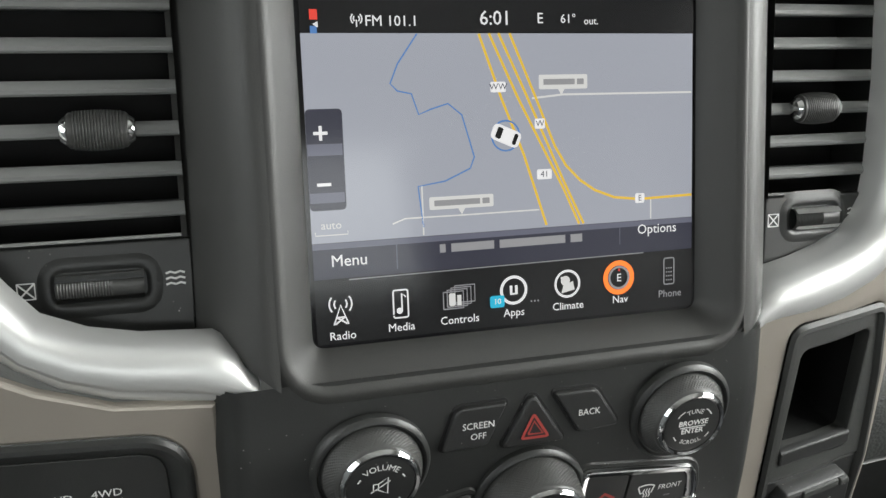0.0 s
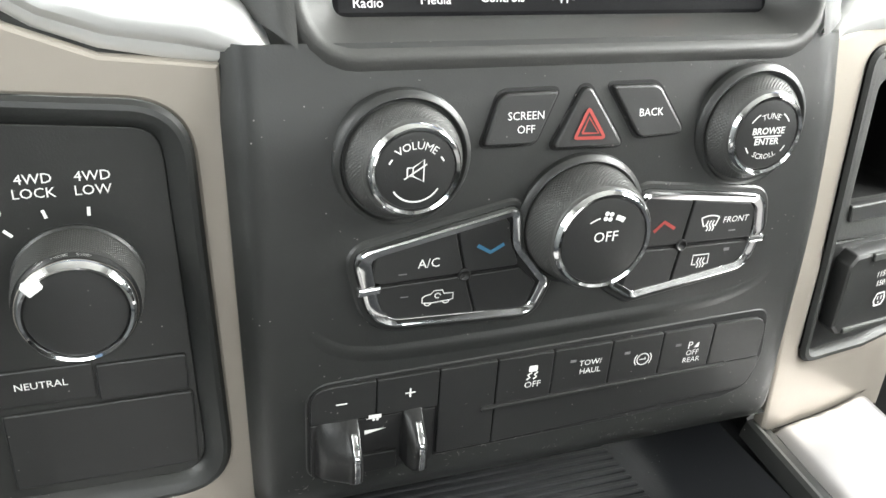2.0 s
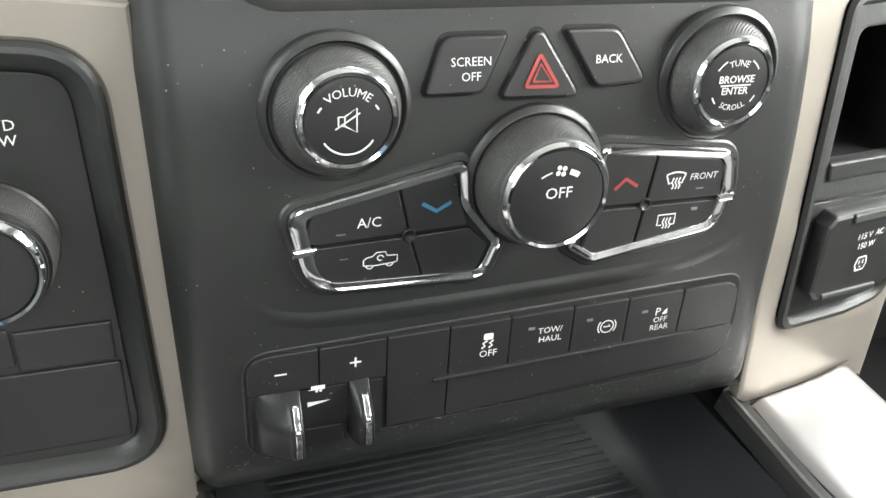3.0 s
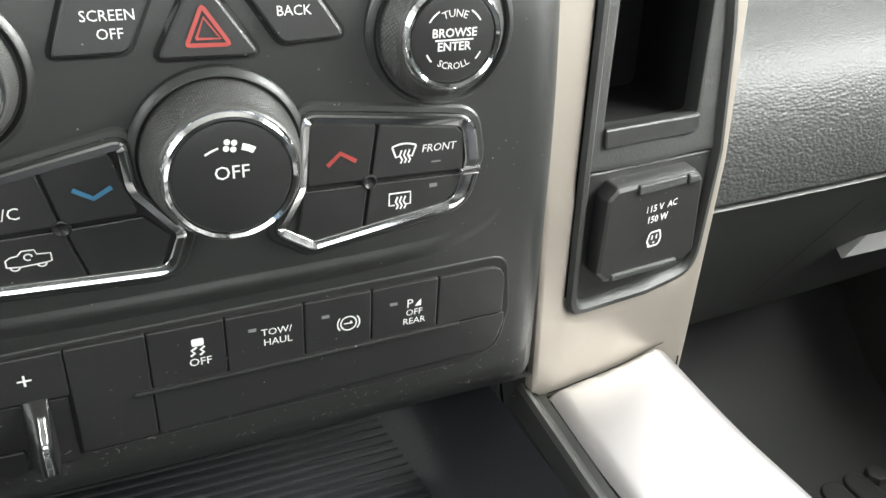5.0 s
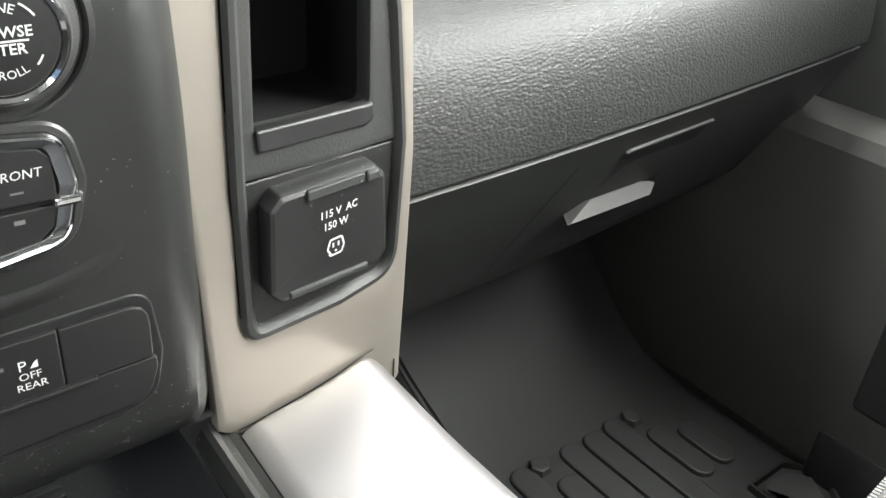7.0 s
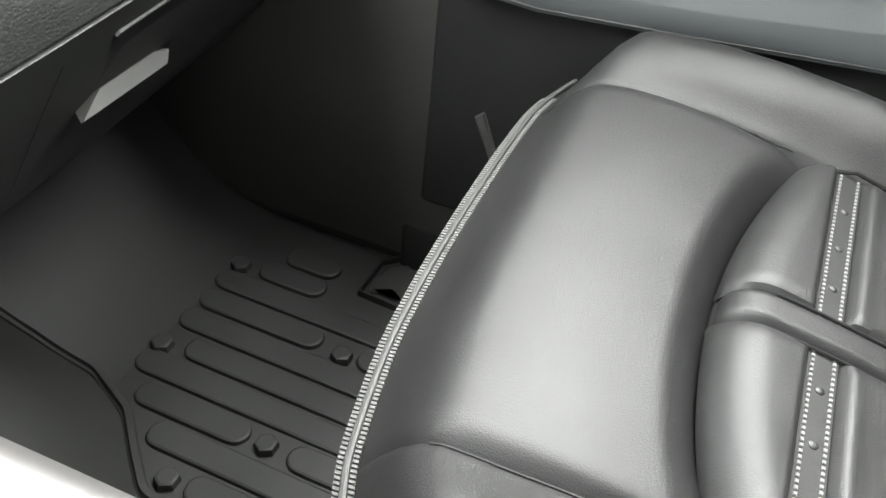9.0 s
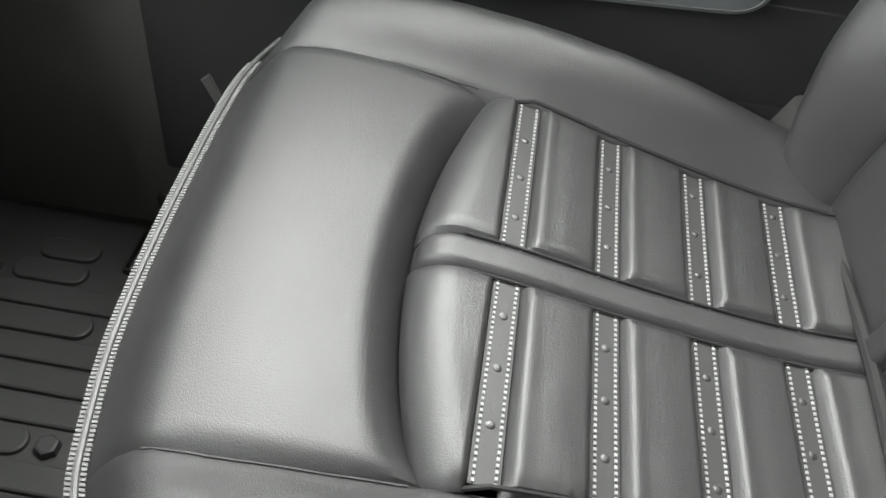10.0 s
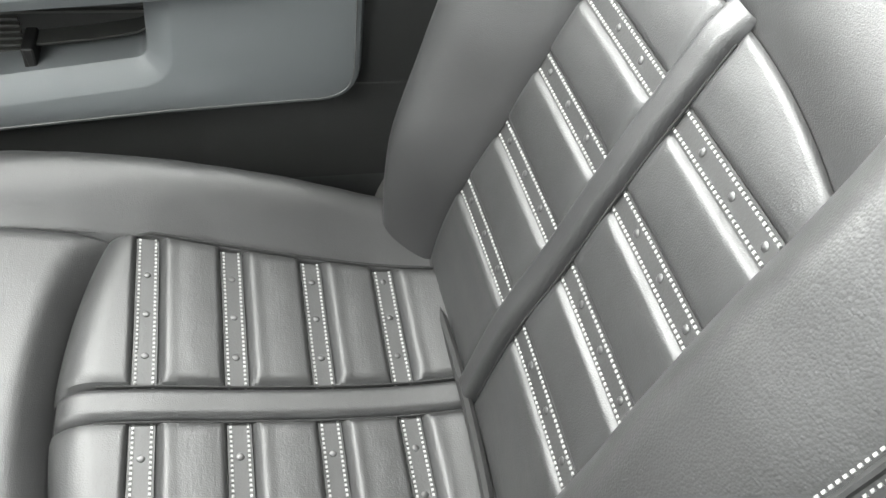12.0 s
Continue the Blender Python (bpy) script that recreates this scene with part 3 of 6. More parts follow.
part("seam_bead", grid(lambda s, t: seam(0.222 + 0.56 * s, 0.4195 + 0.0026 * t, 0.0022 * math.sin(math.pi * t)), 28, 4), M_HANDLE, dash, "grey bead under the soft pad")


def low(u, v, w):
    """On the lower panel: u along x, v the height, w out of it."""
    ys = [p[1] for p in LOW[:9]][::-1]
    y = float(np.interp(v, ys, [p[0] for p in LOW[:9]][::-1]))
    return Vector((u, y + bow(u) - w * 0.86, v + 0.018 * (u - 0.27) - w * 0.5))


part("glovebox_door", strokes([[(0.415, 0.400), (0.405, 0.36), (0.400, 0.30)]], 0.0015, low, 0.0006), M_GAP, dash, "gap of the glovebox door")
part("slot_lip", plate(rounded([(0.464, 0.3970), (0.572, 0.3968), (0.569, 0.3992), (0.469, 0.3992)], 0.0006), 0.0022, low, 0.0006, back=-0.001), M_HANDLE, dash, "grey lip of a finger slot")
# flat dark sheet for the shade inside the handle's recess
part("recess_shade", fills([[(0.464, 0.340), (0.560, 0.330), (0.569, 0.394), (0.466, 0.394)]], low, 0.0006), M_DARK, dash)
part("glovebox_handle", loops_mesh([[low(*p) for p in loop] for loop in (
    [(0.450, 0.338, -0.002), (0.548, 0.330, -0.002), (0.552, 0.336, -0.002), (0.537, 0.343, -0.002), (0.467, 0.349, -0.002)],
    [(0.437, 0.347, 0.0115), (0.541, 0.339, 0.0115), (0.548, 0.344, 0.0055), (0.5355, 0.3440, 0.0008), (0.467, 0.3497, 0.0008)],
    [(0.438, 0.348, 0.0120), (0.540, 0.340, 0.0120), (0.547, 0.3445, 0.0060), (0.5350, 0.3442, 0.0010), (0.4675, 0.3499, 0.0010)])], cap_last=True), M_PULL, dash, "grey glovebox pull, lightened for the light on its top")
# driver side, closing the view
part("driver_panel", along([(0.02, 0.30), (0.012, 0.40), (0.012, 0.56), (0.05, 0.60), (0.06, 0.74), (0.30, 0.76), (0.46, 0.745)], [-0.80, -0.5, -0.24], lambda x: 0.0), M_LOWDASH, dash, "black driver side panel")
part("knee_panel", along([(0.03, 0.33), (0.10, 0.24), (0.42, 0.30)], [-0.80, -0.5, -0.14], lambda x: 0.0), M_LOWDASH, dash)
part("top_pad", along([(0.06, 0.745), (0.055, 0.76), (0.10, 0.775), (0.46, 0.745)], [-0.26, 0.0, 0.24], lambda x: 0.0), M_DASH, dash, "soft pad above the vents and screen")

# ---- centre stack ----
FACE = smooth_table([(0.36, -0.004), (0.45, -0.006), (0.51, -0.007), (0.556, -0.004), (0.578, 0.0), (0.60, 0.004)])
S = lambda u, v, w: Vector((u, FACE(v) - w, v))
stack = thing("center_stack", "satin black centre stack with buttons, knobs and a navigation display", "center stack", (0, 0.03, 0.40))

# main face: gently crowned sheet with turned-back edges
def face(s, t):
    low_z = 0.3975 + 0.004 * s
    z = low_z + (0.590 - low_z) * t
    xl, xr = -0.1262 - 0.0045 * t, 0.1245 + 0.003 * t
    a = -1 + 2 * s
    x = xl + (xr - xl) * s
    edge = max(0, (abs(a) - (0.93 if a < 0 else 0.93 - 0.11 * t)) / (0.07 if a < 0 else 0.07 + 0.11 * t))
    low_edge = max(0, (0.07 - t) / 0.07)
    return Vector((x, FACE(z) + (0.010 + (0.012 * t if a > 0 else 0)) * edge ** 2 + 0.006 * low_edge ** 2, z))


part("face", grid(face, 60, 40), M_PANEL, stack, "satin black face panel")
part("side_return", grid(lambda s, t: Vector((-0.1262 - 0.0045 * t, FACE(0.3975 + 0.1925 * t) + 0.010 + 0.03 * s, 0.3975 + 0.1925 * t)), 2, 10), M_PANEL, stack)
part("side_return", grid(lambda s, t: Vector((0.1245 + 0.003 * t, FACE(0.4015 + 0.1885 * t) + 0.010 + 0.012 * t + 0.03 * s, 0.4015 + 0.1885 * t)), 2, 10), M_PANEL, stack)
part("bottom_return", grid(lambda s, t: Vector((-0.1262 + 0.2507 * s, FACE(0.40) + 0.006 + 0.05 * t, 0.3975 + 0.004 * s)), 4, 2), M_DARK, stack)
# soft raised contour round the climate buttons
CONTOUR_Z = smooth_table([(-0.106, 0.496), (-0.101, 0.486), (-0.090, 0.4785), (-0.07, 0.4758), (0.0, 0.4770), (0.07, 0.4805), (0.090, 0.4865), (0.098, 0.4935)])


def contour(s, t):
    x = -0.106 + 0.204 * s
    slope = (CONTOUR_Z(x + 0.001) - CONTOUR_Z(x - 0.001)) / 0.002
    n = Vector((-slope, 1)).normalized()
    o = -0.010 + 0.017 * t
    h = 0.0013 * math.exp(-((o + 0.0015) / (0.004 if o < -0.0015 else 0.0025)) ** 2) * math.sin(math.pi * min(1, max(0, s))) ** 0.4 - 0.0003
    return S(x + n.x * o, CONTOUR_Z(x) + n.y * o, h)


part("contour", grid(contour, 90, 14), M_PANEL, stack, "soft raised contour under the climate pads")

# display in its leaning hood
TAN = 0.31
SCR = flat((0, 0.020, 0.597), (1, 0, 0), (0, TAN, 1))
glass = rounded(box2(-0.0905, -0.003, 0.0875, 0.148), 0.003)
hood_loop = rounded(box2(-0.0905, -0.003, 0.0875, 0.148), 0.006, 6)
hood = part("display_hood", moulding(hood_loop, [(-0.001, -0.001), (0.0005, 0.0030), (0.0045, 0.0080), (0.0100, 0.0140), (0.0122, 0.0158), (0.0140, 0.0163), (0.0156, 0.0158), (0.0180, 0.0140), (0.0215, 0.0110)], SCR), M_HOOD, stack, "matte black hood round the display")
display = part("display", plate(glass, 0.0, SCR, 0.0005, back=-0.006), M_GLASS, stack, "glossy display glass, switched on")
for side in (-1, 1):
    def flank(s, t, side=side):
        v = -0.004 + 0.160 * t
        prof = smooth_table([(0.1040, 0.0160), (0.1075, 0.0158), (0.113, 0.0128), (0.120, 0.0060), (0.128, -0.0040), (0.1365, -0.0170)])
        end = 0.1365 if v > 0.008 else 0.1365 - 0.0195 * (0.008 - v) / 0.012
        off = 0.1035 + (end - 0.1035) * s
        return SCR(side * off - 0.0015 * (1 - s), v - 0.010 * (1 - t) ** 4 * (1 - s), prof(off))
    part("hood_flank", grid(flank, 16, 20), M_HOOD, stack, "rounded side of the hood")

# what the display shows
E_MAP = lit_mat("map_ground", (0.345, 0.362, 0.410), 1.66)
E_WHITE = lit_mat("display_white", (0.80, 0.80, 0.80), 1.75)
E_LABEL = lit_mat("display_label", (0.62, 0.62, 0.60), 1.75)
E_YELLOW = lit_mat("display_yellow", (0.78, 0.50, 0.05), 1.66)
E_BLUE = lit_mat("display_blue", (0.09, 0.22, 0.50), 1.57)
E_BAR = lit_mat("display_bar", (0.035, 0.036, 0.055), 1.57)
E_BARTOP = lit_mat("display_bar_edge", (0.13, 0.135, 0.18), 1.57)
E_GREY = lit_mat("display_grey", (0.30, 0.30, 0.31), 1.57)
E_ORANGE = lit_mat("display_orange", (0.95, 0.22, 0.03), 2.10)
E_CYAN = lit_mat("display_cyan", (0.02, 0.42, 0.60), 1.75)
E_BLACK = lit_mat("display_black", (0.008, 0.008, 0.009), 1.05)
E_RED = lit_mat("display_red", (0.75, 0.06, 0.04), 1.75)
part("status_bar", fills([box2(-0.0880, 0.1215, 0.0850, 0.142)], SCR, 0.0002), E_BLACK, display)
part("map", fills([box2(-0.0880, 0.0400, 0.0850, 0.1212)], SCR, 0.0002), E_MAP, display, "pale blue-grey navigation map")
part("title_bar", fills([box2(-0.0880, 0.0255, 0.0850, 0.0398)], SCR, 0.0003), E_BAR, display)
part("title_edge", fills([box2(-0.0880, 0.0375, 0.0850, 0.0399), box2(-0.0540, 0.0275, -0.0536, 0.040), box2(0.0480, 0.0300, 0.0483, 0.040)], SCR, 0.0004), E_BARTOP, display)
part("dock", fills([box2(-0.0880, -0.0010, 0.0850, 0.0254)], SCR, 0.0002), E_BLACK, display)
part("dock_line", strokes([[(-0.074, 0.0248), (0.060, 0.0254)]], 0.0004, SCR, 0.0005), E_GREY, display)
RIVER = [(-0.0418, 0.121), (-0.0503, 0.1093), (-0.0536, 0.1017), (-0.0508, 0.0988), (-0.045, 0.0976), (-0.0423, 0.0893), (-0.0371, 0.0913), (-0.0298, 0.0934), (-0.024, 0.0887), (-0.0207, 0.0772), (-0.0191, 0.0714), (-0.021, 0.0668), (-0.0321, 0.0621), (-0.0437, 0.0605), (-0.042, 0.0438)]
part("stream", strokes([RIVER], 0.0006, SCR, 0.0003), E_BLUE, display, "blue stream line on the map")
ROADS = [[(-0.0157, 0.121), (-0.0065, 0.095), (0.003, 0.0715), (0.0129, 0.041)], [(-0.0113, 0.1212), (0.001, 0.0948), (0.0211, 0.0563), (0.0284, 0.0405)],
         [(-0.0071, 0.1212), (0.0048, 0.0959), (0.0210, 0.0600), (0.0305, 0.0405)], [(-0.0022, 0.1212), (0.0086, 0.0958), (0.0174, 0.0744), (0.0225, 0.066), (0.0291, 0.0594), (0.036, 0.0548), (0.0455, 0.0511), (0.0581, 0.0496), (0.0848, 0.0501)]]
for r in ROADS:
    part("highway", strokes([r], 0.0011, SCR, 0.00035), E_YELLOW, display, "yellow highway line on the map")
part("street", strokes([[(0.0073, 0.0947), (0.0216, 0.096), (0.0845, 0.0958)]], 0.0008, SCR, 0.0003), E_LABEL, display)
for line in ([(-0.055, 0.0459), (-0.0495, 0.0478), (-0.0253, 0.0477), (0.0096, 0.0478)], [(-0.0421, 0.0605), (-0.0421, 0.0405)], [(0.0638, 0.05), (0.0638, 0.0405)]):
    part("street", strokes([line], 0.0006, SCR, 0.0003), E_LABEL, display)
for box_, tip in (((0.0105, 0.0983, 0.0330, 0.1043), (0.0208, 0.0958)), ((-0.0392, 0.0506, -0.0112, 0.0558), (-0.0253, 0.0480))):
    sign = part("map_label", fills([rounded(box2(*box_), 0.0008), [(tip[0] - 0.0015, box_[1]), tip, (tip[0] + 0.0015, box_[1])]], SCR, 0.0004), E_LABEL, display, "pale map label")
    mid = (box_[1] + box_[3]) / 2
    part("label_bar", fills([box2(box_[0] + 0.002, mid - 0.0012, box_[2] - 0.006, mid + 0.0012), box2(box_[2] - 0.005, mid - 0.0012, box_[2] - 0.0018, mid + 0.0012)], SCR, 0.0006), E_GREY, sign)
for cu, cv, txt in ((-0.0079, 0.0996, "WW"), (0.0105, 0.0841, "W"), (0.0122, 0.0628, "41"), (0.0581, 0.0500, "E")):
    sh = part("route_shield", fills([rounded(box2(cu - 0.0012 - 0.0011 * len(txt), cv - 0.0021, cu + 0.0012 + 0.0011 * len(txt), cv + 0.0021), 0.0008)], SCR, 0.0006), E_WHITE, display)
    lettering(txt, 0.0026, cu, cv, SCR, E_BAR, sh, 0.0008)
zoom = part("zoom_box", fills([rounded(box2(-0.0880, 0.0530, -0.0735, 0.0925), 0.002)], SCR, 0.0005), E_BAR, display, "dark zoom control")
part("zoom_shade", fills([box2(-0.0878, 0.0745, -0.0740, 0.079), box2(-0.0878, 0.0560, -0.0740, 0.0600)], SCR, 0.0006), E_BARTOP, zoom)
part("plus", fills([box2(-0.0852, 0.0826, -0.0796, 0.0838), box2(-0.0830, 0.0804, -0.0818, 0.0860)], SCR, 0.0008), E_WHITE, zoom)
part("minus", fills([box2(-0.0848, 0.0626, -0.0792, 0.0638)], SCR, 0.0008), E_WHITE, zoom)
lettering("auto", 0.0032, -0.0800, 0.0470, SCR, E_LABEL, display, 0.0006)
part("auto_scale", strokes([[(-0.0865, 0.0446), (-0.0865, 0.0432), (-0.0735, 0.0432), (-0.0735, 0.0446)]], 0.0004, SCR, 0.0006), E_LABEL, display)
carry = part("position_ring", strokes([arc(-0.0050, 0.0796, 0.0062, 0, 360, 28)], 0.0007, SCR, 0.0005), E_BLUE, display)
turned = lambda u, v, w: SCR(-0.0050 + u * 0.92 + v * 0.39, 0.0796 - u * 0.39 + v * 0.92, w)
part("position_car", fills([rounded(box2(-0.0066, -0.0034, 0.0066, 0.0034), 0.0024)], turned, 0.0008), E_WHITE, display, "small white car symbol")
part("car_windows", fills([rounded(box2(-0.0046, -0.0024, -0.0020, 0.0024), 0.0008), rounded(box2(0.0034, -0.0024, 0.0052, 0.0024), 0.0008)], turned, 0.0010), E_BLACK, display)
# status row
lettering("FM 101.1", 0.0040, -0.0520, 0.1257, SCR, E_WHITE, display, 0.0006)
lettering("6:01", 0.0056, -0.0084, 0.1270, SCR, E_WHITE, display, 0.0006)
lettering("E", 0.0042, 0.0115, 0.1271, SCR, E_WHITE, display, 0.0006)
lettering("61\u00b0", 0.0036, 0.0243, 0.1270, SCR, E_WHITE, display, 0.0006)
lettering("out.", 0.0030, 0.0350, 0.1262, SCR, E_WHITE, display, 0.0006)
part("antenna_icon", strokes([[(-0.0660, 0.1235), (-0.0660, 0.1262)], arc(-0.0660, 0.1266, 0.0012, -50, 50, 6), arc(-0.0660, 0.1266, 0.0012, 130, 230, 6), arc(-0.0660, 0.1266, 0.0022, -50, 50, 6), arc(-0.0660, 0.1266, 0.0022, 130, 230, 6)], 0.0005, SCR, 0.0006), E_WHITE, display)
part("compass_mark", fills([box2(-0.0842, 0.1262, -0.0812, 0.1300)], SCR, 0.0006), E_RED, display)
part("compass_mark", fills([box2(-0.0842, 0.1210, -0.0816, 0.1238)], SCR, 0.0007), E_BLUE, display)
part("compass_mark", fills([[(-0.0812, 0.1255), (-0.0812, 0.1232), (-0.0832, 0.1245)]], SCR, 0.0008), E_WHITE, display)
# title row: the road name is a bar
lettering("Menu", 0.0046, -0.0735, 0.0325, SCR, E_WHITE, display, 0.0006)
lettering("Options", 0.0042, 0.0668, 0.0358, SCR, E_WHITE, display, 0.0006)
part("title_text_bar", fills([box2(-0.0355, 0.0327, -0.0330, 0.0362), box2(-0.0305, 0.0327, -0.0115, 0.0362), box2(-0.0090, 0.0327, 0.0215, 0.0362), box2(0.0240, 0.0327, 0.0296, 0.0362)], SCR, 0.0006), E_GREY, display)
# dock of seven icons
for name, u, v in (("Radio", -0.0776, 0.0021), ("Media", -0.0531, 0.0031), ("Controls", -0.0277, 0.0037), ("Apps", -0.0031, 0.0043), ("Climate", 0.0224, 0.0047), ("Nav", 0.0480, 0.0052), ("Phone", 0.0735, 0.0056)):
    lettering(name, 0.0033, u, v, SCR, E_GREY if name == "Phone" else E_WHITE, display, 0.0006)
ic = lambda u, v: (lambda a, b, c: SCR(u + a, v + b, c))
part("radio_icon", strokes([[(-0.0030, -0.0050), (0, 0.0030), (0.0030, -0.0050)], [(-0.0018, -0.002), (0.0018, -0.002)], [(-0.0024, -0.0048), (0.0016, -0.002)], [(0.0024, -0.0048), (-0.0016, -0.002)],
                            arc(0, 0.0034, 0.0026, -40, 40, 6), arc(0, 0.0034, 0.0026, 140, 220, 6), arc(0, 0.0034, 0.0046, -40, 40, 6), arc(0, 0.0034, 0.0046, 140, 220, 6)], 0.0006, ic(-0.0780, 0.0118), 0.0006), E_WHITE, display)
part("media_icon", strokes([rounded(box2(-0.0031, -0.0055, 0.0031, 0.0060), 0.001) + [(-0.0031, -0.004)], [(0.0005, -0.0025), (0.0005, 0.0045), (0.0022, 0.0030)]], 0.0006, ic(-0.0531, 0.0127), 0.0006), E_WHITE, display)
part("media_note", fills([disc(-0.0006, -0.0026, 0.0013, 12)], ic(-0.0531, 0.0127), 0.0007), E_WHITE, display)
part("controls_icon", strokes([box2(-0.0070 + k * 0.0017, -0.0046 + k * 0.0008, 0.0018 + k * 0.0017, 0.0026 + k * 0.0008) + [(-0.0070 + k * 0.0017, -0.0046 + k * 0.0008)] for k in range(4)], 0.0005, ic(-0.0277, 0.0133), 0.0006), E_GREY, display)
part("controls_seat", fills([rounded(box2(-0.0046, -0.0034, -0.0018, 0.0020), 0.0008), box2(-0.001, -0.0034, 0.0008, 0.001)], ic(-0.0277, 0.0133), 0.0008), E_LABEL, display)
part("apps_icon", strokes([arc(0, 0, 0.0057, 0, 360, 28), [(-0.0012, 0.0020), (-0.0012, -0.0016), (0.0012, -0.0016), (0.0012, 0.0020)]], 0.0012, ic(-0.0031, 0.0141), 0.0006), E_WHITE, display)
bdg = part("apps_badge", fills([rounded(box2(-0.0033, -0.0026, 0.0033, 0.0026), 0.0012)], ic(-0.0108, 0.0098), 0.0008), E_CYAN, display, "cyan counter badge")
lettering("10", 0.0024, -0.0108, 0.0098, SCR, E_WHITE, bdg, 0.0010)
part("apps_dots", fills([disc(0.0050 + 0.0016 * k, 0.0085, 0.0004, 8) for k in range(3)], SCR, 0.0006), E_GREY, display)
part("climate_icon", strokes([arc(0, 0, 0.0057, 0, 360, 28), [(-0.003, 0.003), (0.0005, 0.0005), (0.0005, -0.003)]], 0.0010, ic(0.0222, 0.0146), 0.0006), E_WHITE, display)
part("climate_face", fills([disc(-0.0010, 0.0014, 0.0022, 14), [(-0.0030, -0.0040), (0.0034, -0.0028), (0.0026, 0.0010), (-0.0020, -0.0006)]], ic(0.0222, 0.0146), 0.0007), E_LABEL, display)
part("nav_ring", strokes([arc(0, 0, 0.0066, 0, 360, 32)], 0.0022, ic(0.0474, 0.0152), 0.0006), E_ORANGE, display, "orange ring of the chosen icon")
part("nav_circle", strokes([arc(0, 0, 0.0048, 0, 360, 28)], 0.0010, ic(0.0474, 0.0152), 0.0008), E_GREY, display)
lettering("E", 0.0034, 0.0474, 0.0150, SCR, E_WHITE, display, 0.0008)
part("nav_needle", fills([[(-0.0006, 0.0030), (0.0006, 0.0030), (0, 0.0045)]], ic(0.0474, 0.0152), 0.0009), E_RED, display)
part("phone_icon", strokes([rounded(box2(-0.0026, -0.0060, 0.0026, 0.0060), 0.001) + [(-0.0026, -0.005)]] + [[(a, b), (a + 0.0007, b)] for a in (-0.0016, -0.0004, 0.0008) for b in (-0.004, -0.0022, -0.0004, 0.0014)], 0.0005, ic(0.0730, 0.0160), 0.0006), E_GREY, display)


# ---- knobs and buttons of the stack ----
def knob(name, cx, cz, r_base, r_grip, r_face, depth, label, lean=0.0):
    """Knurled knob: collar, grip, chrome ring, black cap."""
    at = lambda u, v, w: Vector((u + lean * w, FACE(cz) - w, v))
    k = part(name, lathe([(r_base + 0.002, -0.002), (r_base + 0.0018, 0.0008), (r_base + 0.0006, 0.0022), (r_base - 0.0004, 0.0026), (r_base - 0.0010, 0.0020), (r_grip + 0.0012, 0.0018), (r_grip + 0.0008, 0.0010)], at, cx, cz, 64), M_PANEL, stack, label)
    r_end = r_face + 0.0013
    g = part("grip", knurled_grip(r_grip, r_end, 0.0012, depth - 0.0022, at, cx, cz, 88 if depth > 0.015 else 80), M_KNURL, k, "knurled black grip", 80)
    part("shoulder", lathe([(r_end + 0.0002, depth - 0.0028), (r_end + 0.0001, depth - 0.0020), (r_end - 0.0005, depth - 0.0012), (r_face - 0.0003, depth - 0.0008)], at, cx, cz, 72), M_KNURL, g)
    ro, ri = r_face + 0.0004, r_face - 0.0019
    part("chrome_ring", lathe([(ro, depth - 0.0020), (ro + 0.0002, depth - 0.0006), (ro - 0.0004, depth + 0.0005), ((ro + ri) / 2 + 0.0002, depth + 0.0010), (ri + 0.0003, depth + 0.0005), (ri, depth - 0.0004)], at, cx, cz, 72), M_CHROME, k, "bright chrome ring")
    cap = part("cap", lathe([(ri, depth - 0.0006), (ri - 0.0004, depth + 0.0002), (ri - 0.0016, depth + 0.0005), (0.001, depth + 0.0007)], at, cx, cz, 64), M_BUTTON, k)
    return k, cap, (lambda u, v, w: Vector((u + cx + lean * depth, FACE(cz) - depth - 0.0009 - w, v + cz)))


kv, cap, K = knob("volume_knob", -0.0709, 0.5510, 0.0231, 0.0208, 0.0160, 0.0112, "knurled volume knob with a chrome ring", 0.13)
lettering("VOLUME", 0.0027, 0, -0.0018, K, M_WHITE, cap, 0.0001, bend=0.0110)
part("mute_symbol", strokes([[(-0.0032, 0.0016), (-0.0012, 0.0016), (-0.0012, -0.0014), (-0.0032, -0.0014), (-0.0032, 0.0016)], [(-0.0012, 0.0016), (0.0026, 0.0042), (0.0026, -0.0036), (-0.0012, -0.0014)], [(-0.0042, -0.0024), (0.0036, 0.0026)]], 0.0005, K, 0.0001), M_WHITE, cap)
part("volume_arc", strokes([arc(0, -0.0016, 0.0092, 212, 328, 16), arc(0, -0.0022, 0.0110, 140, 150, 4), arc(0, -0.0022, 0.0110, 30, 40, 4)], 0.0006, K, 0.0001), M_WHITE, cap)
kt, cap, K = knob("tune_knob", 0.0722, 0.5550, 0.0236, 0.0212, 0.0160, 0.0100, "knurled tune knob with a chrome ring")
lettering("TUNE", 0.0023, 0, -0.0020, K, M_WHITE, cap, 0.0001, bend=0.0098)
lettering("BROWSE", 0.0026, 0, 0.0018, K, M_WHITE, cap, 0.0001, bold=0.00006)
lettering("ENTER", 0.0026, 0, -0.0024, K, M_WHITE, cap, 0.0001, bold=0.00006)
lettering("SCROLL", 0.0021, 0, 0.0012, K, M_WHITE, cap, 0.0001, bend=-0.0098)
part("tune_marks", strokes([[(-0.0064, -0.0003), (0.0064, -0.0003)], arc(0, 0, 0.0100, 122, 148, 6), arc(0, 0, 0.0100, 32, 58, 6), arc(0, 0, 0.0100, 206, 222, 4), arc(0, 0, 0.0100, 318, 334, 4)], 0.0005, K, 0.0001), M_WHITE, cap)
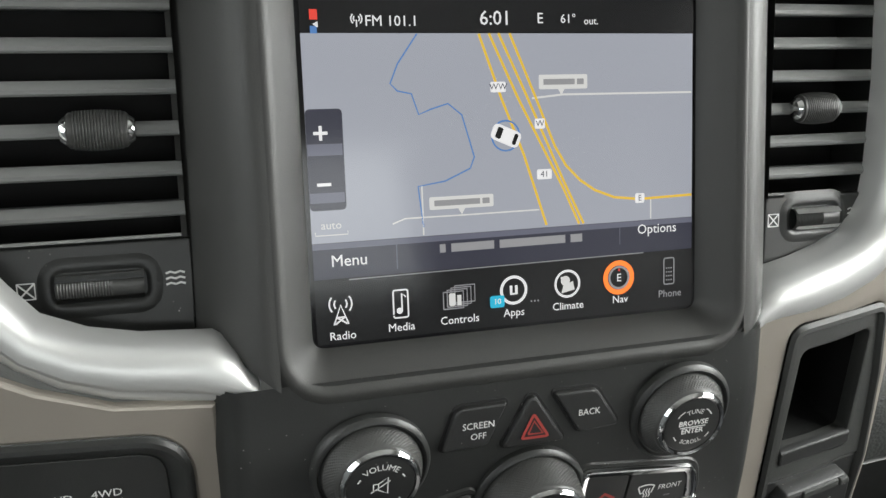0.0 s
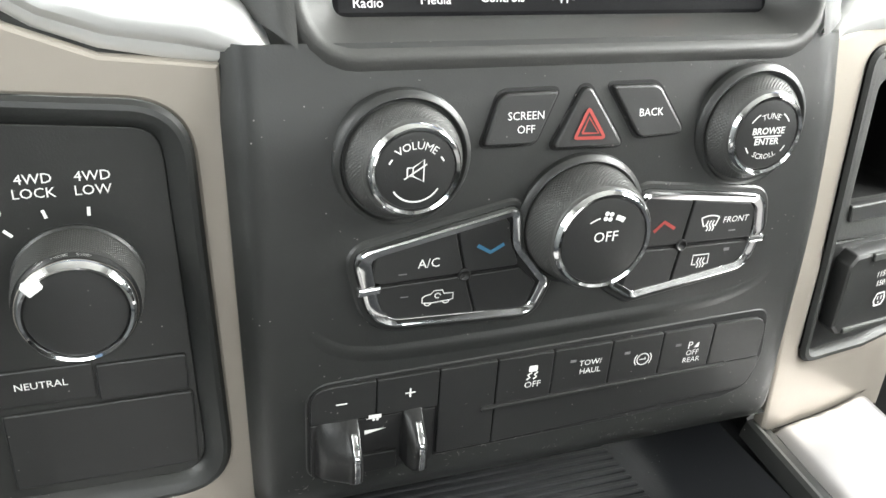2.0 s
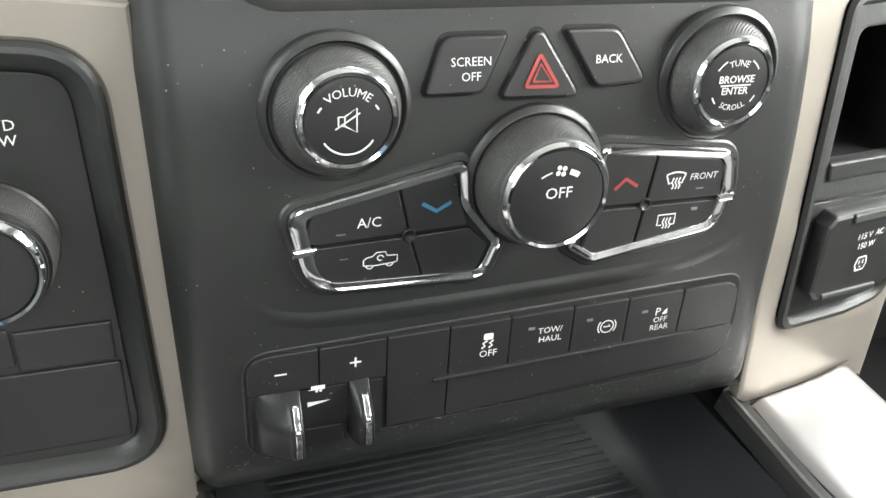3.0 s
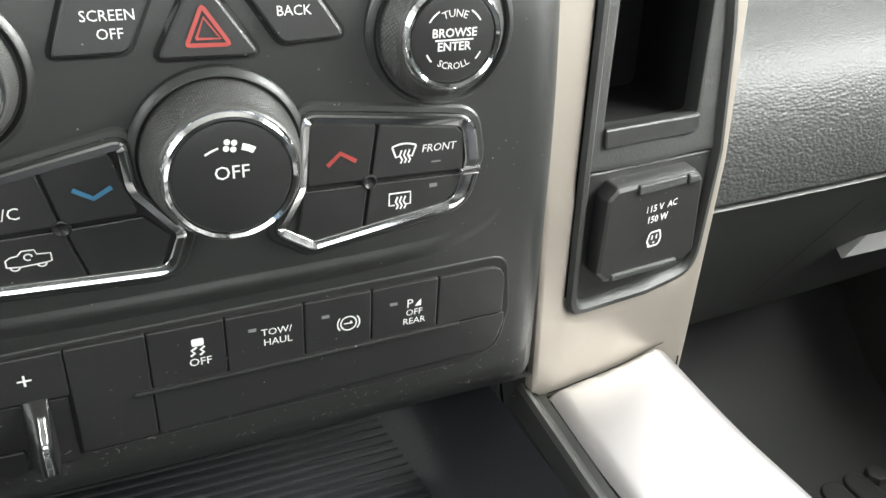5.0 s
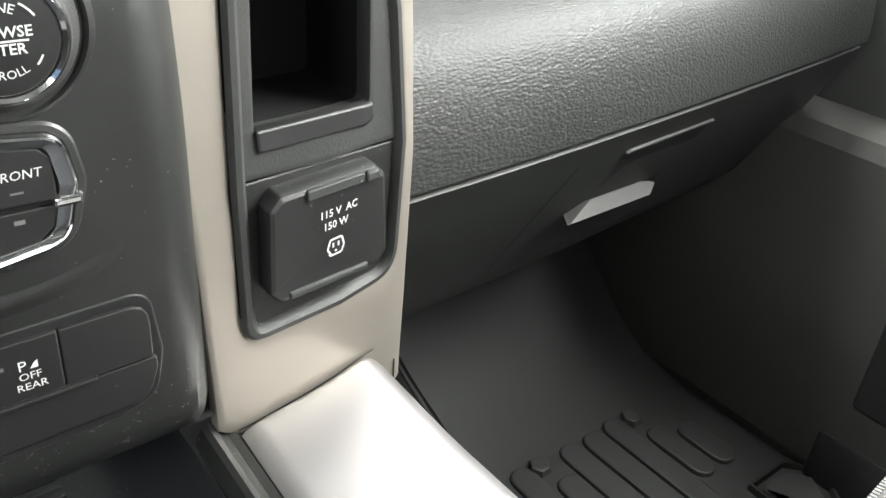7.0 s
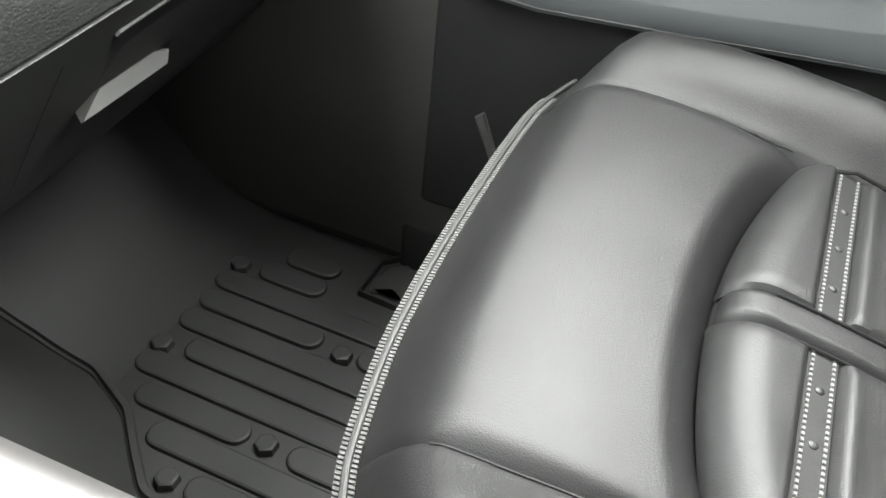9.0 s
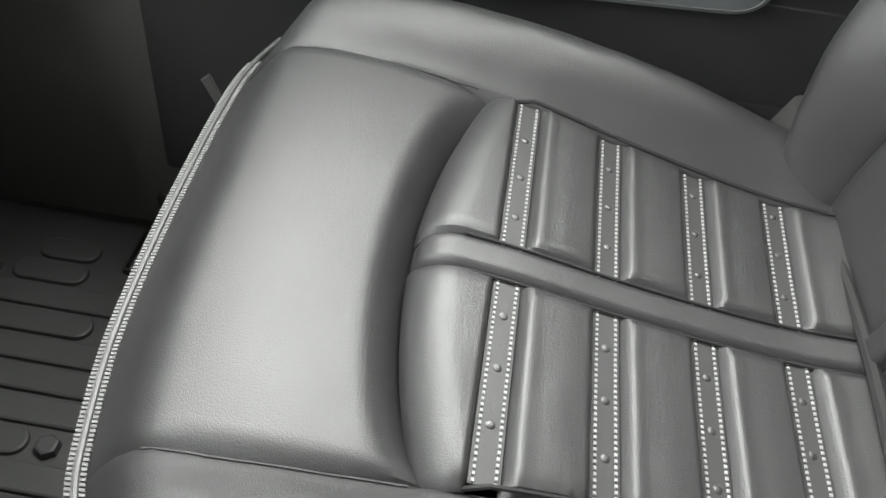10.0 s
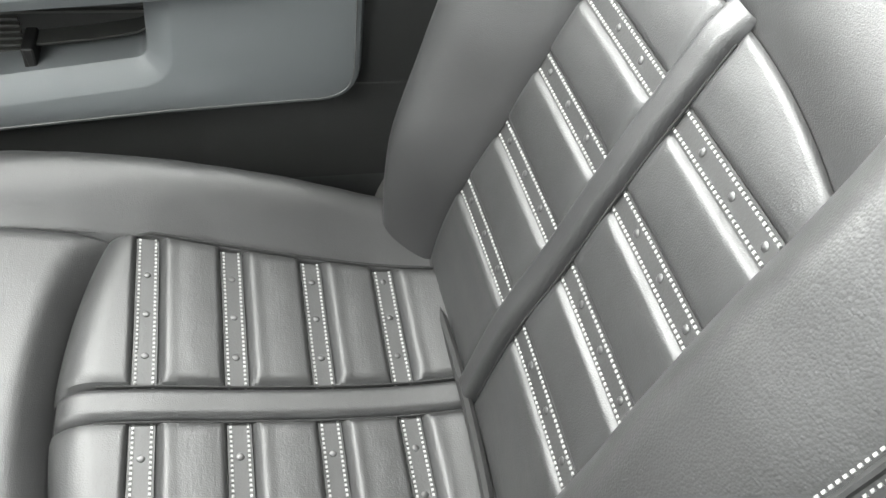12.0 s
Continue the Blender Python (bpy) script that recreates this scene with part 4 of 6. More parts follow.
kf, cap, K = knob("fan_knob", 0.0004, 0.5225, 0.0250, 0.0236, 0.0192, 0.0192, "large knurled fan knob with a chrome ring")
lettering("OFF", 0.0040, 0, 0.0020, K, M_WHITE, cap, 0.0001)
part("fan_wedge", fills([[*arc(0, -0.0025, 0.0136, 58, 75, 6), *arc(0, -0.0025, 0.0116, 75, 58, 6)]], K, 0.0001), M_WHITE, cap)
part("fan_wedge", fills([[*arc(0, -0.0025, 0.0130, 105, 124, 6), *arc(0, -0.0025, 0.0124, 124, 105, 6)]], K, 0.0001), M_WHITE, cap)
for k in range(4):
    a = math.pi / 2 * k + 0.6
    part("fan_blade", fills([disc(0.0014 * math.cos(a), 0.0102 + 0.0014 * math.sin(a), 0.00090, 10)], K, 0.0001), M_WHITE, cap)


def button(name, outline, label="", depth=0.0024, gap=0.0012, mat=M_BUTTON, bevel=0.0010):
    """A raised button in its own dark gap."""
    b = part(name, plate(outline, depth, S, bevel, back=-0.001), mat, stack, label)
    part("gap", plate(offset(outline, gap), 0.0003, S, 0.0001, back=-0.002), M_GAP, b)
    return b


b = button("screen_off_button", rounded([(-0.0420, 0.5541), (-0.0352, 0.5726), (-0.0126, 0.5727), (-0.0216, 0.5541)], [0.0016, 0.0050, 0.0012, 0.0045]), "black button lettered SCREEN OFF")
lettering("SCREEN", 0.0028, -0.0258, 0.5646, S, M_WHITE, b, 0.0026)
lettering("OFF", 0.0028, -0.0258, 0.5598, S, M_WHITE, b, 0.0026)
b = button("hazard_button", rounded([(-0.0150, 0.5518), (-0.0028, 0.5733), (0.0002, 0.5733), (0.0148, 0.5514)], [0.0018, 0.003, 0.003, 0.0018]), "black hazard button with a red triangle")
part("hazard_triangle", strokes([rounded([(-0.0062, 0.5556), (-0.0010, 0.5662), (0.0060, 0.5553)], 0.0005, 2) + [(-0.0055, 0.5556)]], 0.0012, S, 0.0026), M_RED, b, "red triangle")
part("hazard_triangle", strokes([[(-0.0034, 0.5573), (-0.0008, 0.5630), (0.0034, 0.5571), (-0.0034, 0.5573)]], 0.0008, S, 0.0026), M_RED, b)
b = button("back_button", rounded([(0.0083, 0.5737), (0.0286, 0.5736), (0.0408, 0.5552), (0.0208, 0.5541)], [0.0010, 0.0060, 0.0022, 0.0045]), "black button lettered BACK")
lettering("BACK", 0.0028, 0.0250, 0.5636, S, M_WHITE, b, 0.0026)

# climate clusters in chrome frames
def widen(u):
    """Moves the inner edge of a chrome frame inwards at the outer ends of the pads."""
    return u + 0.0026 * min(1, max(0, (-0.074 - u) / 0.010)) - 0.0016 * min(1, max(0, (u - 0.074) / 0.008))


def cluster(name, outline, chrome_section, label):
    c = part(name, plate(outline, 0.0008, S, 0.0003, back=-0.003), M_GAP, stack, label)
    part("chrome_frame", moulding(outline, chrome_section, lambda u, v, w: S(widen(u) if w in (0.0024, 0.0020, -0.0002) else u, v, w)), M_CHROME, c, "bright chrome frame")
    part("frame_shadow", moulding(outline, [(0.0018, 0.0002), (0.0026, 0.0010), (0.0042, 0.0008), (0.0056, -0.0006)], S), M_PANEL, c, "black surround of the chrome frame")
    return c


CHROME_SECTION = [(0.0024, -0.0005), (0.0022, 0.0014), (0.0017, 0.0029), (0.0010, 0.0032), (0.0004, 0.0029), (-0.0012, 0.0024), (-0.0015, 0.0020), (-0.0016, -0.0002)]
left_out = rounded([(-0.0872, 0.5166), (-0.0275, 0.5291), (-0.0264, 0.5150), (-0.0135, 0.4988), (-0.0182, 0.4866), (-0.0805, 0.4886)], [0.0050, 0.0020, 0.0100, 0.0035, 0.0060, 0.0140], 9)
cl = cluster("climate_pad", left_out, CHROME_SECTION, "four climate buttons in a chrome frame")
L_CELLS = [("ac_button", [(-0.0848, 0.5062), (-0.0835, 0.5150), (-0.0800, 0.5177), (-0.0507, 0.5236), (-0.0467, 0.5062), (-0.0800, 0.5050)]),
           ("cooler_button", [(-0.0462, 0.5062), (-0.0499, 0.5238), (-0.0312, 0.5270), (-0.0296, 0.5245), (-0.0285, 0.5180), (-0.0245, 0.5070)]),
           ("air_button", [(-0.0842, 0.5045), (-0.0800, 0.5040), (-0.0463, 0.5050), (-0.0414, 0.4878), (-0.0745, 0.4896), (-0.0805, 0.4945)]),
           ("blank_button", [(-0.0458, 0.5050), (-0.0238, 0.5060), (-0.0165, 0.4985), (-0.0205, 0.4880), (-0.0408, 0.4876)])]


def cell(parent, name, pts, label=""):
    return part(name, plate([(widen(u), v) for u, v in offset(rounded(pts, 0.0014, 3), -0.0001)], 0.0020, S, 0.0005, back=0.0002), M_BUTTON, parent, label)


cells = {}
for name, pts in L_CELLS:
    cells[name] = cell(cl, name, pts)
lettering("A/C", 0.0036, -0.0607, 0.5117, S, M_WHITE, cells["ac_button"], 0.0021)
part("indicator", fills([box2(-0.0722, 0.5081, -0.0690, 0.5086)], S, 0.0021), M_GREYPRINT, cells["ac_button"])
part("chevron", strokes([[(-0.0420, 0.5170), (-0.0367, 0.5137), (-0.0314, 0.5166)]], 0.0015, S, 0.0021), M_BLUE, cells["cooler_button"], "blue chevron")
TR = lambda u, v, w: S(-0.0567 + u * 0.92, 0.4972 + v * 0.85, w)
part("truck_symbol", strokes([[(-0.0066, -0.0022), (-0.0066, 0.0004), (-0.0052, 0.0014), (-0.0030, 0.0018), (-0.0016, 0.0034), (0.0020, 0.0034), (0.0026, 0.0016), (0.0066, 0.0014), (0.0066, -0.0016), (0.0050, -0.0020), (-0.0026, -0.0026), (-0.0066, -0.0022)], arc(-0.0042, -0.0024, 0.0014, 180, 360, 6), arc(0.0036, -0.0020, 0.0014, 180, 360, 6), arc(0.0, 0.0008, 0.0012, 0, 300, 8)], 0.0005, TR, 0.0021), M_WHITE, cells["air_button"])
part("indicator", fills([box2(-0.0712, 0.4986, -0.0682, 0.4991)], S, 0.0021), M_GREYPRINT, cells["air_button"])
part("sensor_dot", lathe([(0.0027, 0.0016), (0.0026, 0.0023), (0.0021, 0.0025), (0.0013, 0.0018), (0.0006, 0.0016)], S, -0.0465, 0.5054, 24), M_LEVER, cl, "small round dimple between buttons")
part("chrome_tab", plate(rounded([(-0.0878, 0.5012), (-0.0790, 0.5020), (-0.0786, 0.5050), (-0.0874, 0.5046)], 0.0008), 0.0036, S, 0.0010), M_CHROME, cl)
right_out = rounded([(0.0268, 0.5312), (0.0822, 0.5250), (0.0844, 0.5120), (0.0802, 0.4962), (0.0275, 0.4874), (0.0170, 0.4943), (0.0245, 0.5080)], [0.0030, 0.0055, 0.0100, 0.0090, 0.0050, 0.0020, 0.0100], 9)
cr = cluster("defrost_pad", right_out, CHROME_SECTION, "four defrost buttons in a chrome frame")
R_CELLS = [("warmer_button", [(0.0262, 0.5086), (0.0275, 0.5300), (0.0496, 0.5272), (0.0468, 0.5083)]), ("front_defrost_button", [(0.0475, 0.5084), (0.0503, 0.5272), (0.0785, 0.5238), (0.0822, 0.5205), (0.0822, 0.5082)]),
           ("blank_button", [(0.0250, 0.5072), (0.0467, 0.5070), (0.0446, 0.4908), (0.0290, 0.4882), (0.0225, 0.4915)]), ("rear_defrost_button", [(0.0474, 0.5070), (0.0820, 0.5068), (0.0795, 0.5000), (0.0725, 0.4952), (0.0453, 0.4908)])]
for name, pts in R_CELLS:
    cells[name] = cell(cr, name, pts)
part("chevron", strokes([[(0.0330, 0.5150), (0.0374, 0.5189), (0.0426, 0.5156)]], 0.0015, S, 0.0021), M_RED, cells["warmer_button"], "red chevron")
lettering("FRONT", 0.0026, 0.0713, 0.5172, S, M_WHITE, cells["front_defrost_button"], 0.0021, slant=0.15)
FD = lambda u, v, w: S(0.0590 + u, 0.5166 + v, w)
wavy = lambda x: [(x, -0.0036), (x + 0.0006, -0.0024), (x - 0.0003, -0.0008), (x + 0.0004, 0.0010)]
part("front_defrost_symbol", strokes([[(-0.0042, 0.0022), (-0.0028, -0.0014), (-0.0018, -0.0010)], [(0.0018, -0.0010), (0.0028, -0.0014), (0.0042, 0.0022)], arc(0, -0.0068, 0.0100, 65, 115, 8), wavy(-0.0012), wavy(0.0002), wavy(0.0016)], 0.0006, FD, 0.0021), M_WHITE, cells["front_defrost_button"])
RD = lambda u, v, w: S(0.0578 + u, 0.5000 + v, w)
part("rear_defrost_symbol", strokes([[(-0.0018, -0.0020), (-0.0038, -0.0020), (-0.0038, 0.0024), (0.0038, 0.0024), (0.0038, -0.0020), (0.0018, -0.0020)], wavy(-0.0012), wavy(0.0002), wavy(0.0016)], 0.0006, RD, 0.0021), M_WHITE, cells["rear_defrost_button"])
part("indicator", fills([box2(0.0688, 0.5120, 0.0722, 0.5126)], S, 0.0021), M_GREYPRINT, cells["front_defrost_button"])
part("indicator", fills([box2(0.0684, 0.5030, 0.0712, 0.5044)], S, 0.0021), M_GREYPRINT, cells["rear_defrost_button"])
part("sensor_dot", lathe([(0.0027, 0.0016), (0.0026, 0.0023), (0.0021, 0.0025), (0.0013, 0.0018), (0.0006, 0.0016)], S, 0.0471, 0.5077, 24), M_LEVER, cr, "small round dimple between buttons")
part("chrome_tab", plate(rounded([(0.0788, 0.5062), (0.0868, 0.5062), (0.0870, 0.5094), (0.0790, 0.5092)], 0.0008), 0.0036, S, 0.0010), M_CHROME, cr)

# lower switch row
row_out = rounded([(-0.1056, 0.4622), (0.1018, 0.4688), (0.1046, 0.4450), (0.1016, 0.4276), (0.0880, 0.4232), (-0.1056, 0.4180)], [0.010, 0.007, 0.012, 0.010, 0.004, 0.006], 6)
row = part("switch_bank", plate(offset(row_out, 0.0005), 0.0004, S, 0.0002, back=-0.004), M_GAP, stack, "row of small black switches")
part("bank_lip", moulding(row_out, [(0.0003, -0.001), (0.0004, 0.0002), (0.0007, 0.0003), (0.0016, -0.0003)], S), M_PANEL, stack, "raised lip round the switches")
XS = [-0.1052, -0.0790, -0.0533, -0.0285, -0.0034, 0.0237, 0.0484, 0.0742, 0.1020]
top = lambda x: 0.4630 + (x + 0.08) * 0.0190 - 0.0003
mid = lambda x: 0.4408 + (x + 0.034) * 0.029
bottom = lambda x: 0.4214 + (x + 0.027) * 0.025


def switch(name, i, low_z, label=""):
    x0, x1 = XS[i] + 0.0002, XS[i + 1] - 0.0002
    radii = [0.001, 0.001, 0.001, 0.001]
    if i == 0:
        radii[3] = 0.010
    if i == 7:
        radii[2] = 0.008
    return part(name, plate(rounded([(x0, low_z(x0)), (x1, low_z(x1)), (x1, top(x1)), (x0, top(x0))], radii, 4), 0.0020, S, 0.0005, back=0.0), M_BUTTON, row, label)


half = lambda x: 0.4455
sw = switch("gain_minus_switch", 0, half)
part("minus", fills([box2(-0.0952, 0.4536, -0.0908, 0.4543)], S, 0.0022), M_WHITE, sw)
sw = switch("gain_plus_switch", 1, half)
part("plus", fills([box2(-0.0675, 0.4542, -0.0633, 0.4549), box2(-0.06575, 0.4524, -0.06505, 0.4567)], S, 0.0022), M_WHITE, sw)
switch("blank_switch", 2, bottom)
sw = switch("traction_switch", 3, mid)
lettering("OFF", 0.0030, -0.0122, 0.4490, S, M_WHITE, sw, 0.0022)
part("traction_symbol", fills([rounded(box2(-0.0146, 0.4556, -0.0106, 0.4586), 0.0008)], S, 0.0022), M_WHITE, sw)
part("traction_symbol", strokes([[(-0.0152, 0.4518), (-0.0138, 0.4528), (-0.0148, 0.4540), (-0.0130, 0.4552)], [(-0.0122, 0.4518), (-0.0108, 0.4528), (-0.0118, 0.4540), (-0.0104, 0.4552)]], 0.0008, S, 0.0022), M_WHITE, sw)
sw = switch("tow_haul_switch", 4, mid)
lettering("TOW/", 0.0027, 0.0139, 0.4558, S, M_WHITE, sw, 0.0022)
lettering("HAUL", 0.0027, 0.0142, 0.4516, S, M_WHITE, sw, 0.0022)
sw = switch("brake_switch", 5, mid)
part("brake_symbol", strokes([arc(0.0397, 0.4532, 0.0029, 0, 360, 18), arc(0.0397, 0.4532, 0.0041, -40, 40, 6), arc(0.0397, 0.4532, 0.0041, 140, 220, 6), [(0.0380, 0.4532), (0.0412, 0.4532), (0.0404, 0.4541)]], 0.0005, S, 0.0022), M_WHITE, sw)
sw = switch("park_assist_switch", 6, mid)
lettering("P", 0.0036, 0.0630, 0.4566, S, M_WHITE, sw, 0.0022)
part("park_symbol", fills([[(0.0650, 0.4552), (0.0674, 0.4552), (0.0674, 0.4580), (0.0662, 0.4570)]], S, 0.0022), M_WHITE, sw)
lettering("OFF", 0.0026, 0.0648, 0.4526, S, M_WHITE, sw, 0.0022)
lettering("REAR", 0.0026, 0.0649, 0.4488, S, M_WHITE, sw, 0.0022)
switch("blank_switch", 7, mid)
for x in (0.0056, 0.0313, 0.0567):
    part("indicator", fills([box2(x - 0.0014, 0.4570, x + 0.0014, 0.4584)], S, 0.0022), M_GREYPRINT, row)
lx0, lx1 = XS[3] + 0.0002, 0.1032
part("lower_blank", plate(rounded([(lx0, bottom(lx0)), (0.0992, bottom(0.0992) + 0.0030), (lx1, 0.4400), (lx1 - 0.0004, mid(lx1) - 0.0006), (lx0, mid(lx0) - 0.0006)], [0.001, 0.009, 0.003, 0.001, 0.001], 6), 0.0018, S, 0.0005, back=0.0), M_BUTTON, row, "long blank strip under the switches")
bead = [(-0.0340, mid(-0.034) - 0.0014), (0.0830, mid(0.083) - 0.0014), (0.0836, mid(0.083) - 0.0006), (0.0830, mid(0.083) + 0.0002), (-0.0340, mid(-0.034) + 0.0002), (-0.0346, mid(-0.034) - 0.0006)]
part("bead", plate(bead, 0.0030, S, 0.0005, back=0.0), M_BUTTON, row, "thin raised bead under the switches")
part("bead_gap", plate(offset(bead, 0.0005), 0.0022, S, 0.0001, back=0.0), M_GAP, row)
# trailer brake controller
brk = part("brake_controller", plate(rounded(box2(-0.1050, 0.4170, -0.0540, 0.4445), [0.004, 0.001, 0.001, 0.001]), 0.0010, S, 0.0006, back=-0.012), M_DARK, stack, "trailer brake controller with two slide levers")
part("slot_shelf", plate(rounded(box2(-0.0850, 0.4170, -0.0700, 0.4265), 0.001), 0.0020, S, 0.0006), M_BUTTON, brk)
LEVER = smooth_table([(0.0, 0.0012), (0.06, 0.0028), (0.40, 0.0108), (0.50, 0.0124), (0.60, 0.0130), (0.92, 0.0128), (1.0, 0.0112)])
for xl, xr, zt, zb in ((-0.1035, -0.0862, 0.4462, 0.4205), (-0.0690, -0.0600, 0.4470, 0.4215)):
    tip = xr - 0.0052
    ACROSS = smooth_table([(xl, 0.04), (xl + 0.0012, 0.30), (xl + 0.30 * (tip - xl), 0.52), (tip - 0.0006, 0.90), (tip + 0.0008, 1.0), (xr - 0.0010, 1.0), (xr - 0.0003, 0.86), (xr, 0.05)])
    lv = part("lever", grid(lambda s, t, xl=xl, xr=xr, zt=zt, zb=zb, f=ACROSS: S(xl + (xr - xl) * s, zt + (zb - zt) * min(1.0, t / 0.9) - 0.0004 * max(0, (t - 0.9) / 0.1), f(xl + (xr - xl) * s) * LEVER(min(1.0, t / 0.9)) * (1 - max(0, (t - 0.9) / 0.1) ** 2)), 40, 40), M_LEVER, brk, "black squeeze lever", 50)
    part("chrome_strip", grid(lambda s, t, tip=tip, xr=xr, zt=zt, zb=zb: S(tip + 0.0012 + (xr - tip - 0.0026) * s, zt + (zb - zt) * (0.16 + 0.80 * t), LEVER(0.16 + 0.80 * t) - 0.0006 + 0.0012 * min(1, 9 * s, 9 * (1 - s)) ** 0.5 * min(1, 20 * t, 20 * (1 - t)) + 0.0003 * abs(math.sin(4 * math.pi * t)) * min(1, 4 * s, 4 * (1 - s))), 12, 80), M_CHROME, lv, "banded chrome strip", 60)
part("trailer_symbol", fills([box2(-0.0822, 0.4447, -0.0770, 0.4466), box2(-0.0832, 0.4447, -0.0822, 0.4450), disc(-0.0786, 0.4441, 0.0006, 10), disc(-0.0801, 0.4441, 0.0006, 10)], S, 0.0023), M_WHITE, brk)
part("gain_wedge", fills([[(-0.0835, 0.4386), (-0.0835, 0.4364), (-0.0745, 0.4384)]], S, 0.0013), M_WHITE, brk)

# lint and dust caught on the lower stack
rng = random.Random(4)
bm = bmesh.new()
for i in range(170):
    u = rng.uniform(-0.115, 0.118)
    v = 0.4120 + 0.012 * rng.random() ** 1.3 if i % 5 < 3 else rng.uniform(0.425, 0.585)
    on_bank = -0.103 < u < 0.098 and 0.426 < v < 0.462
    a, half = rng.uniform(0, math.pi), rng.uniform(0.0002, 0.0009) * (1.0 if v < 0.43 else 0.6)
    du, dv = half * math.cos(a), half * math.sin(a)
    w = 0.0022 if on_bank else 0.0016
    strokes([[(u - du, v - dv), (u + 0.3 * dv, v + 0.2 * du), (u + du, v + dv)]], 0.00022, S, w, bm)
tagged(part("lint", bm, M_LINT, stack, "pale specks of lint on the black plastic"), kind="stuff")

# ---- champagne panels beside the stack ----
BL = lambda u, v, w: Vector((u, 0.0112 - w, v))
panel_l = thing("left_trim_panel", "champagne metallic trim panel with the drive selector", "trim panel", (-0.18, 0.02, 0.36))
out_l = rounded([(-0.262, 0.375), (-0.124, 0.375), (-0.1290, 0.5830), (-0.165, 0.5868), (-0.190, 0.5965), (-0.262, 0.640)], [0.01, 0.0, 0.0, 0.0, 0.02, 0.01])
in_l = rounded([(-0.232, 0.4110), (-0.1335, 0.4105), (-0.1400, 0.5712), (-0.232, 0.5785)], [0.02, 0.024, 0.022, 0.02], 10)
part("panel", holed_plate(out_l, in_l, 0.004, BL, 0.0015, wall=0.01), M_CHAMPAGNE, panel_l, "champagne metallic panel", 20)
part("selector_bezel", moulding(in_l, [(0.0004, 0.0048), (-0.0010, 0.0064), (-0.0028, 0.0068), (-0.0055, 0.0056), (-0.0080, 0.0036), (-0.0095, 0.0018), (-0.0105, 0.0016)], BL), M_PANEL, panel_l, "black rounded bezel")
face_l = part("selector_face", plate(offset(in_l, -0.0095), 0.0024, BL, 0.0004, back=-0.006), M_PANEL, panel_l, "satin black selector face")
for txt, u, v in (("2WD", -0.2050, 0.5366), ("4WD", -0.1888, 0.5475), ("LOCK", -0.1893, 0.5426), ("4WD", -0.1712, 0.5475), ("LOW", -0.1716, 0.5426)):
    lettering(txt, 0.0034, u, v, BL, M_WHITE, face_l, 0.0027)
part("ticks", strokes([[(-0.2000, 0.5306), (-0.1976, 0.5282)], [(-0.1876, 0.5368), (-0.1868, 0.5338)], [(-0.1737, 0.5368), (-0.1739, 0.5336)]], 0.0011, BL, 0.0027), M_WHITE, face_l)
at4 = lambda u, v, w: Vector((u, 0.0090 - w, v))
kc = (-0.1797, 0.5095)
k4 = part("drive_knob", lathe([(0.0215, -0.001), (0.0214, 0.0015), (0.0205, 0.0022), (0.0200, 0.0008)], at4, *kc, 64), M_PANEL, panel_l, "knurled drive selector knob")
part("grip", knurled_grip(0.0204, 0.0196, 0.0005, 0.0175, at4, *kc), M_KNURL, k4, "knurled black grip", 80)
part("chrome_ring", lathe([(0.0195, 0.0160), (0.0196, 0.0182), (0.0191, 0.0206), (0.0182, 0.0226), (0.0171, 0.0236), (0.0162, 0.0232), (0.0157, 0.0216)], at4, *kc, 72), M_CHROME, k4, "bright chrome ring")
part("cap", lathe([(0.0160, 0.0214), (0.0154, 0.0224), (0.0120, 0.0230), (0.001, 0.0232)], at4, *kc, 64), M_BUTTON, k4)
part("pointer", plate(rounded([(kc[0] - 0.0150, kc[1] + 0.0118), (kc[0] - 0.0108, kc[1] + 0.0148), (kc[0] - 0.0082, kc[1] + 0.0112), (kc[0] - 0.0124, kc[1] + 0.0082)], 0.0006), 0.0246, at4, 0.0006, back=0.0205), M_WHITE, k4, "white pointer mark")
for name, pts in (("neutral_button", box2(-0.2120, 0.4620, -0.1800, 0.4772)), ("blank_button", box2(-0.1792, 0.4600, -0.1478, 0.4758)), ("blank_panel", box2(-0.2120, 0.4250, -0.1465, 0.4590))):
    nb = part(name, plate(rounded(pts, 0.0012), 0.0036, BL, 0.0008, back=0.001), M_BUTTON, panel_l)
    if name == "neutral_button":
        lettering("NEUTRAL", 0.0028, -0.1975, 0.4706, BL, M_WHITE, nb, 0.0039)

# right panel: strip, pocket and outlet, turning away towards the door
RY = smooth_table([(0.10, 0.0070), (0.1262, 0.0085), (0.148, 0.0112), (0.178, 0.0160), (0.202, 0.0220), (0.219, 0.0258), (0.2275, 0.0300), (0.2305, 0.0345), (0.2325, 0.0420)])
BR = lambda u, v, w: Vector((u, RY(u) - w + 0.09 * max(0, v - 0.48), v))
panel_r = thing("right_trim_panel", "champagne metallic trim panel with a pocket and outlet", "trim panel", (0.18, 0.02, 0.36))
out_r = rounded([(0.1262, 0.3900), (0.1345, 0.3840), (0.1450, 0.3780), (0.2060, 0.3760), (0.2120, 0.3600), (0.2315, 0.3590), (0.2325, 0.420), (0.2270, 0.560), (0.2270, 0.6300), (0.2050, 0.6280), (0.1780, 0.5960), (0.1160, 0.5885)], [0.001, 0, 0, 0.003, 0.006, 0.004, 0.0, 0.0, 0.01, 0.02, 0.02, 0.002])
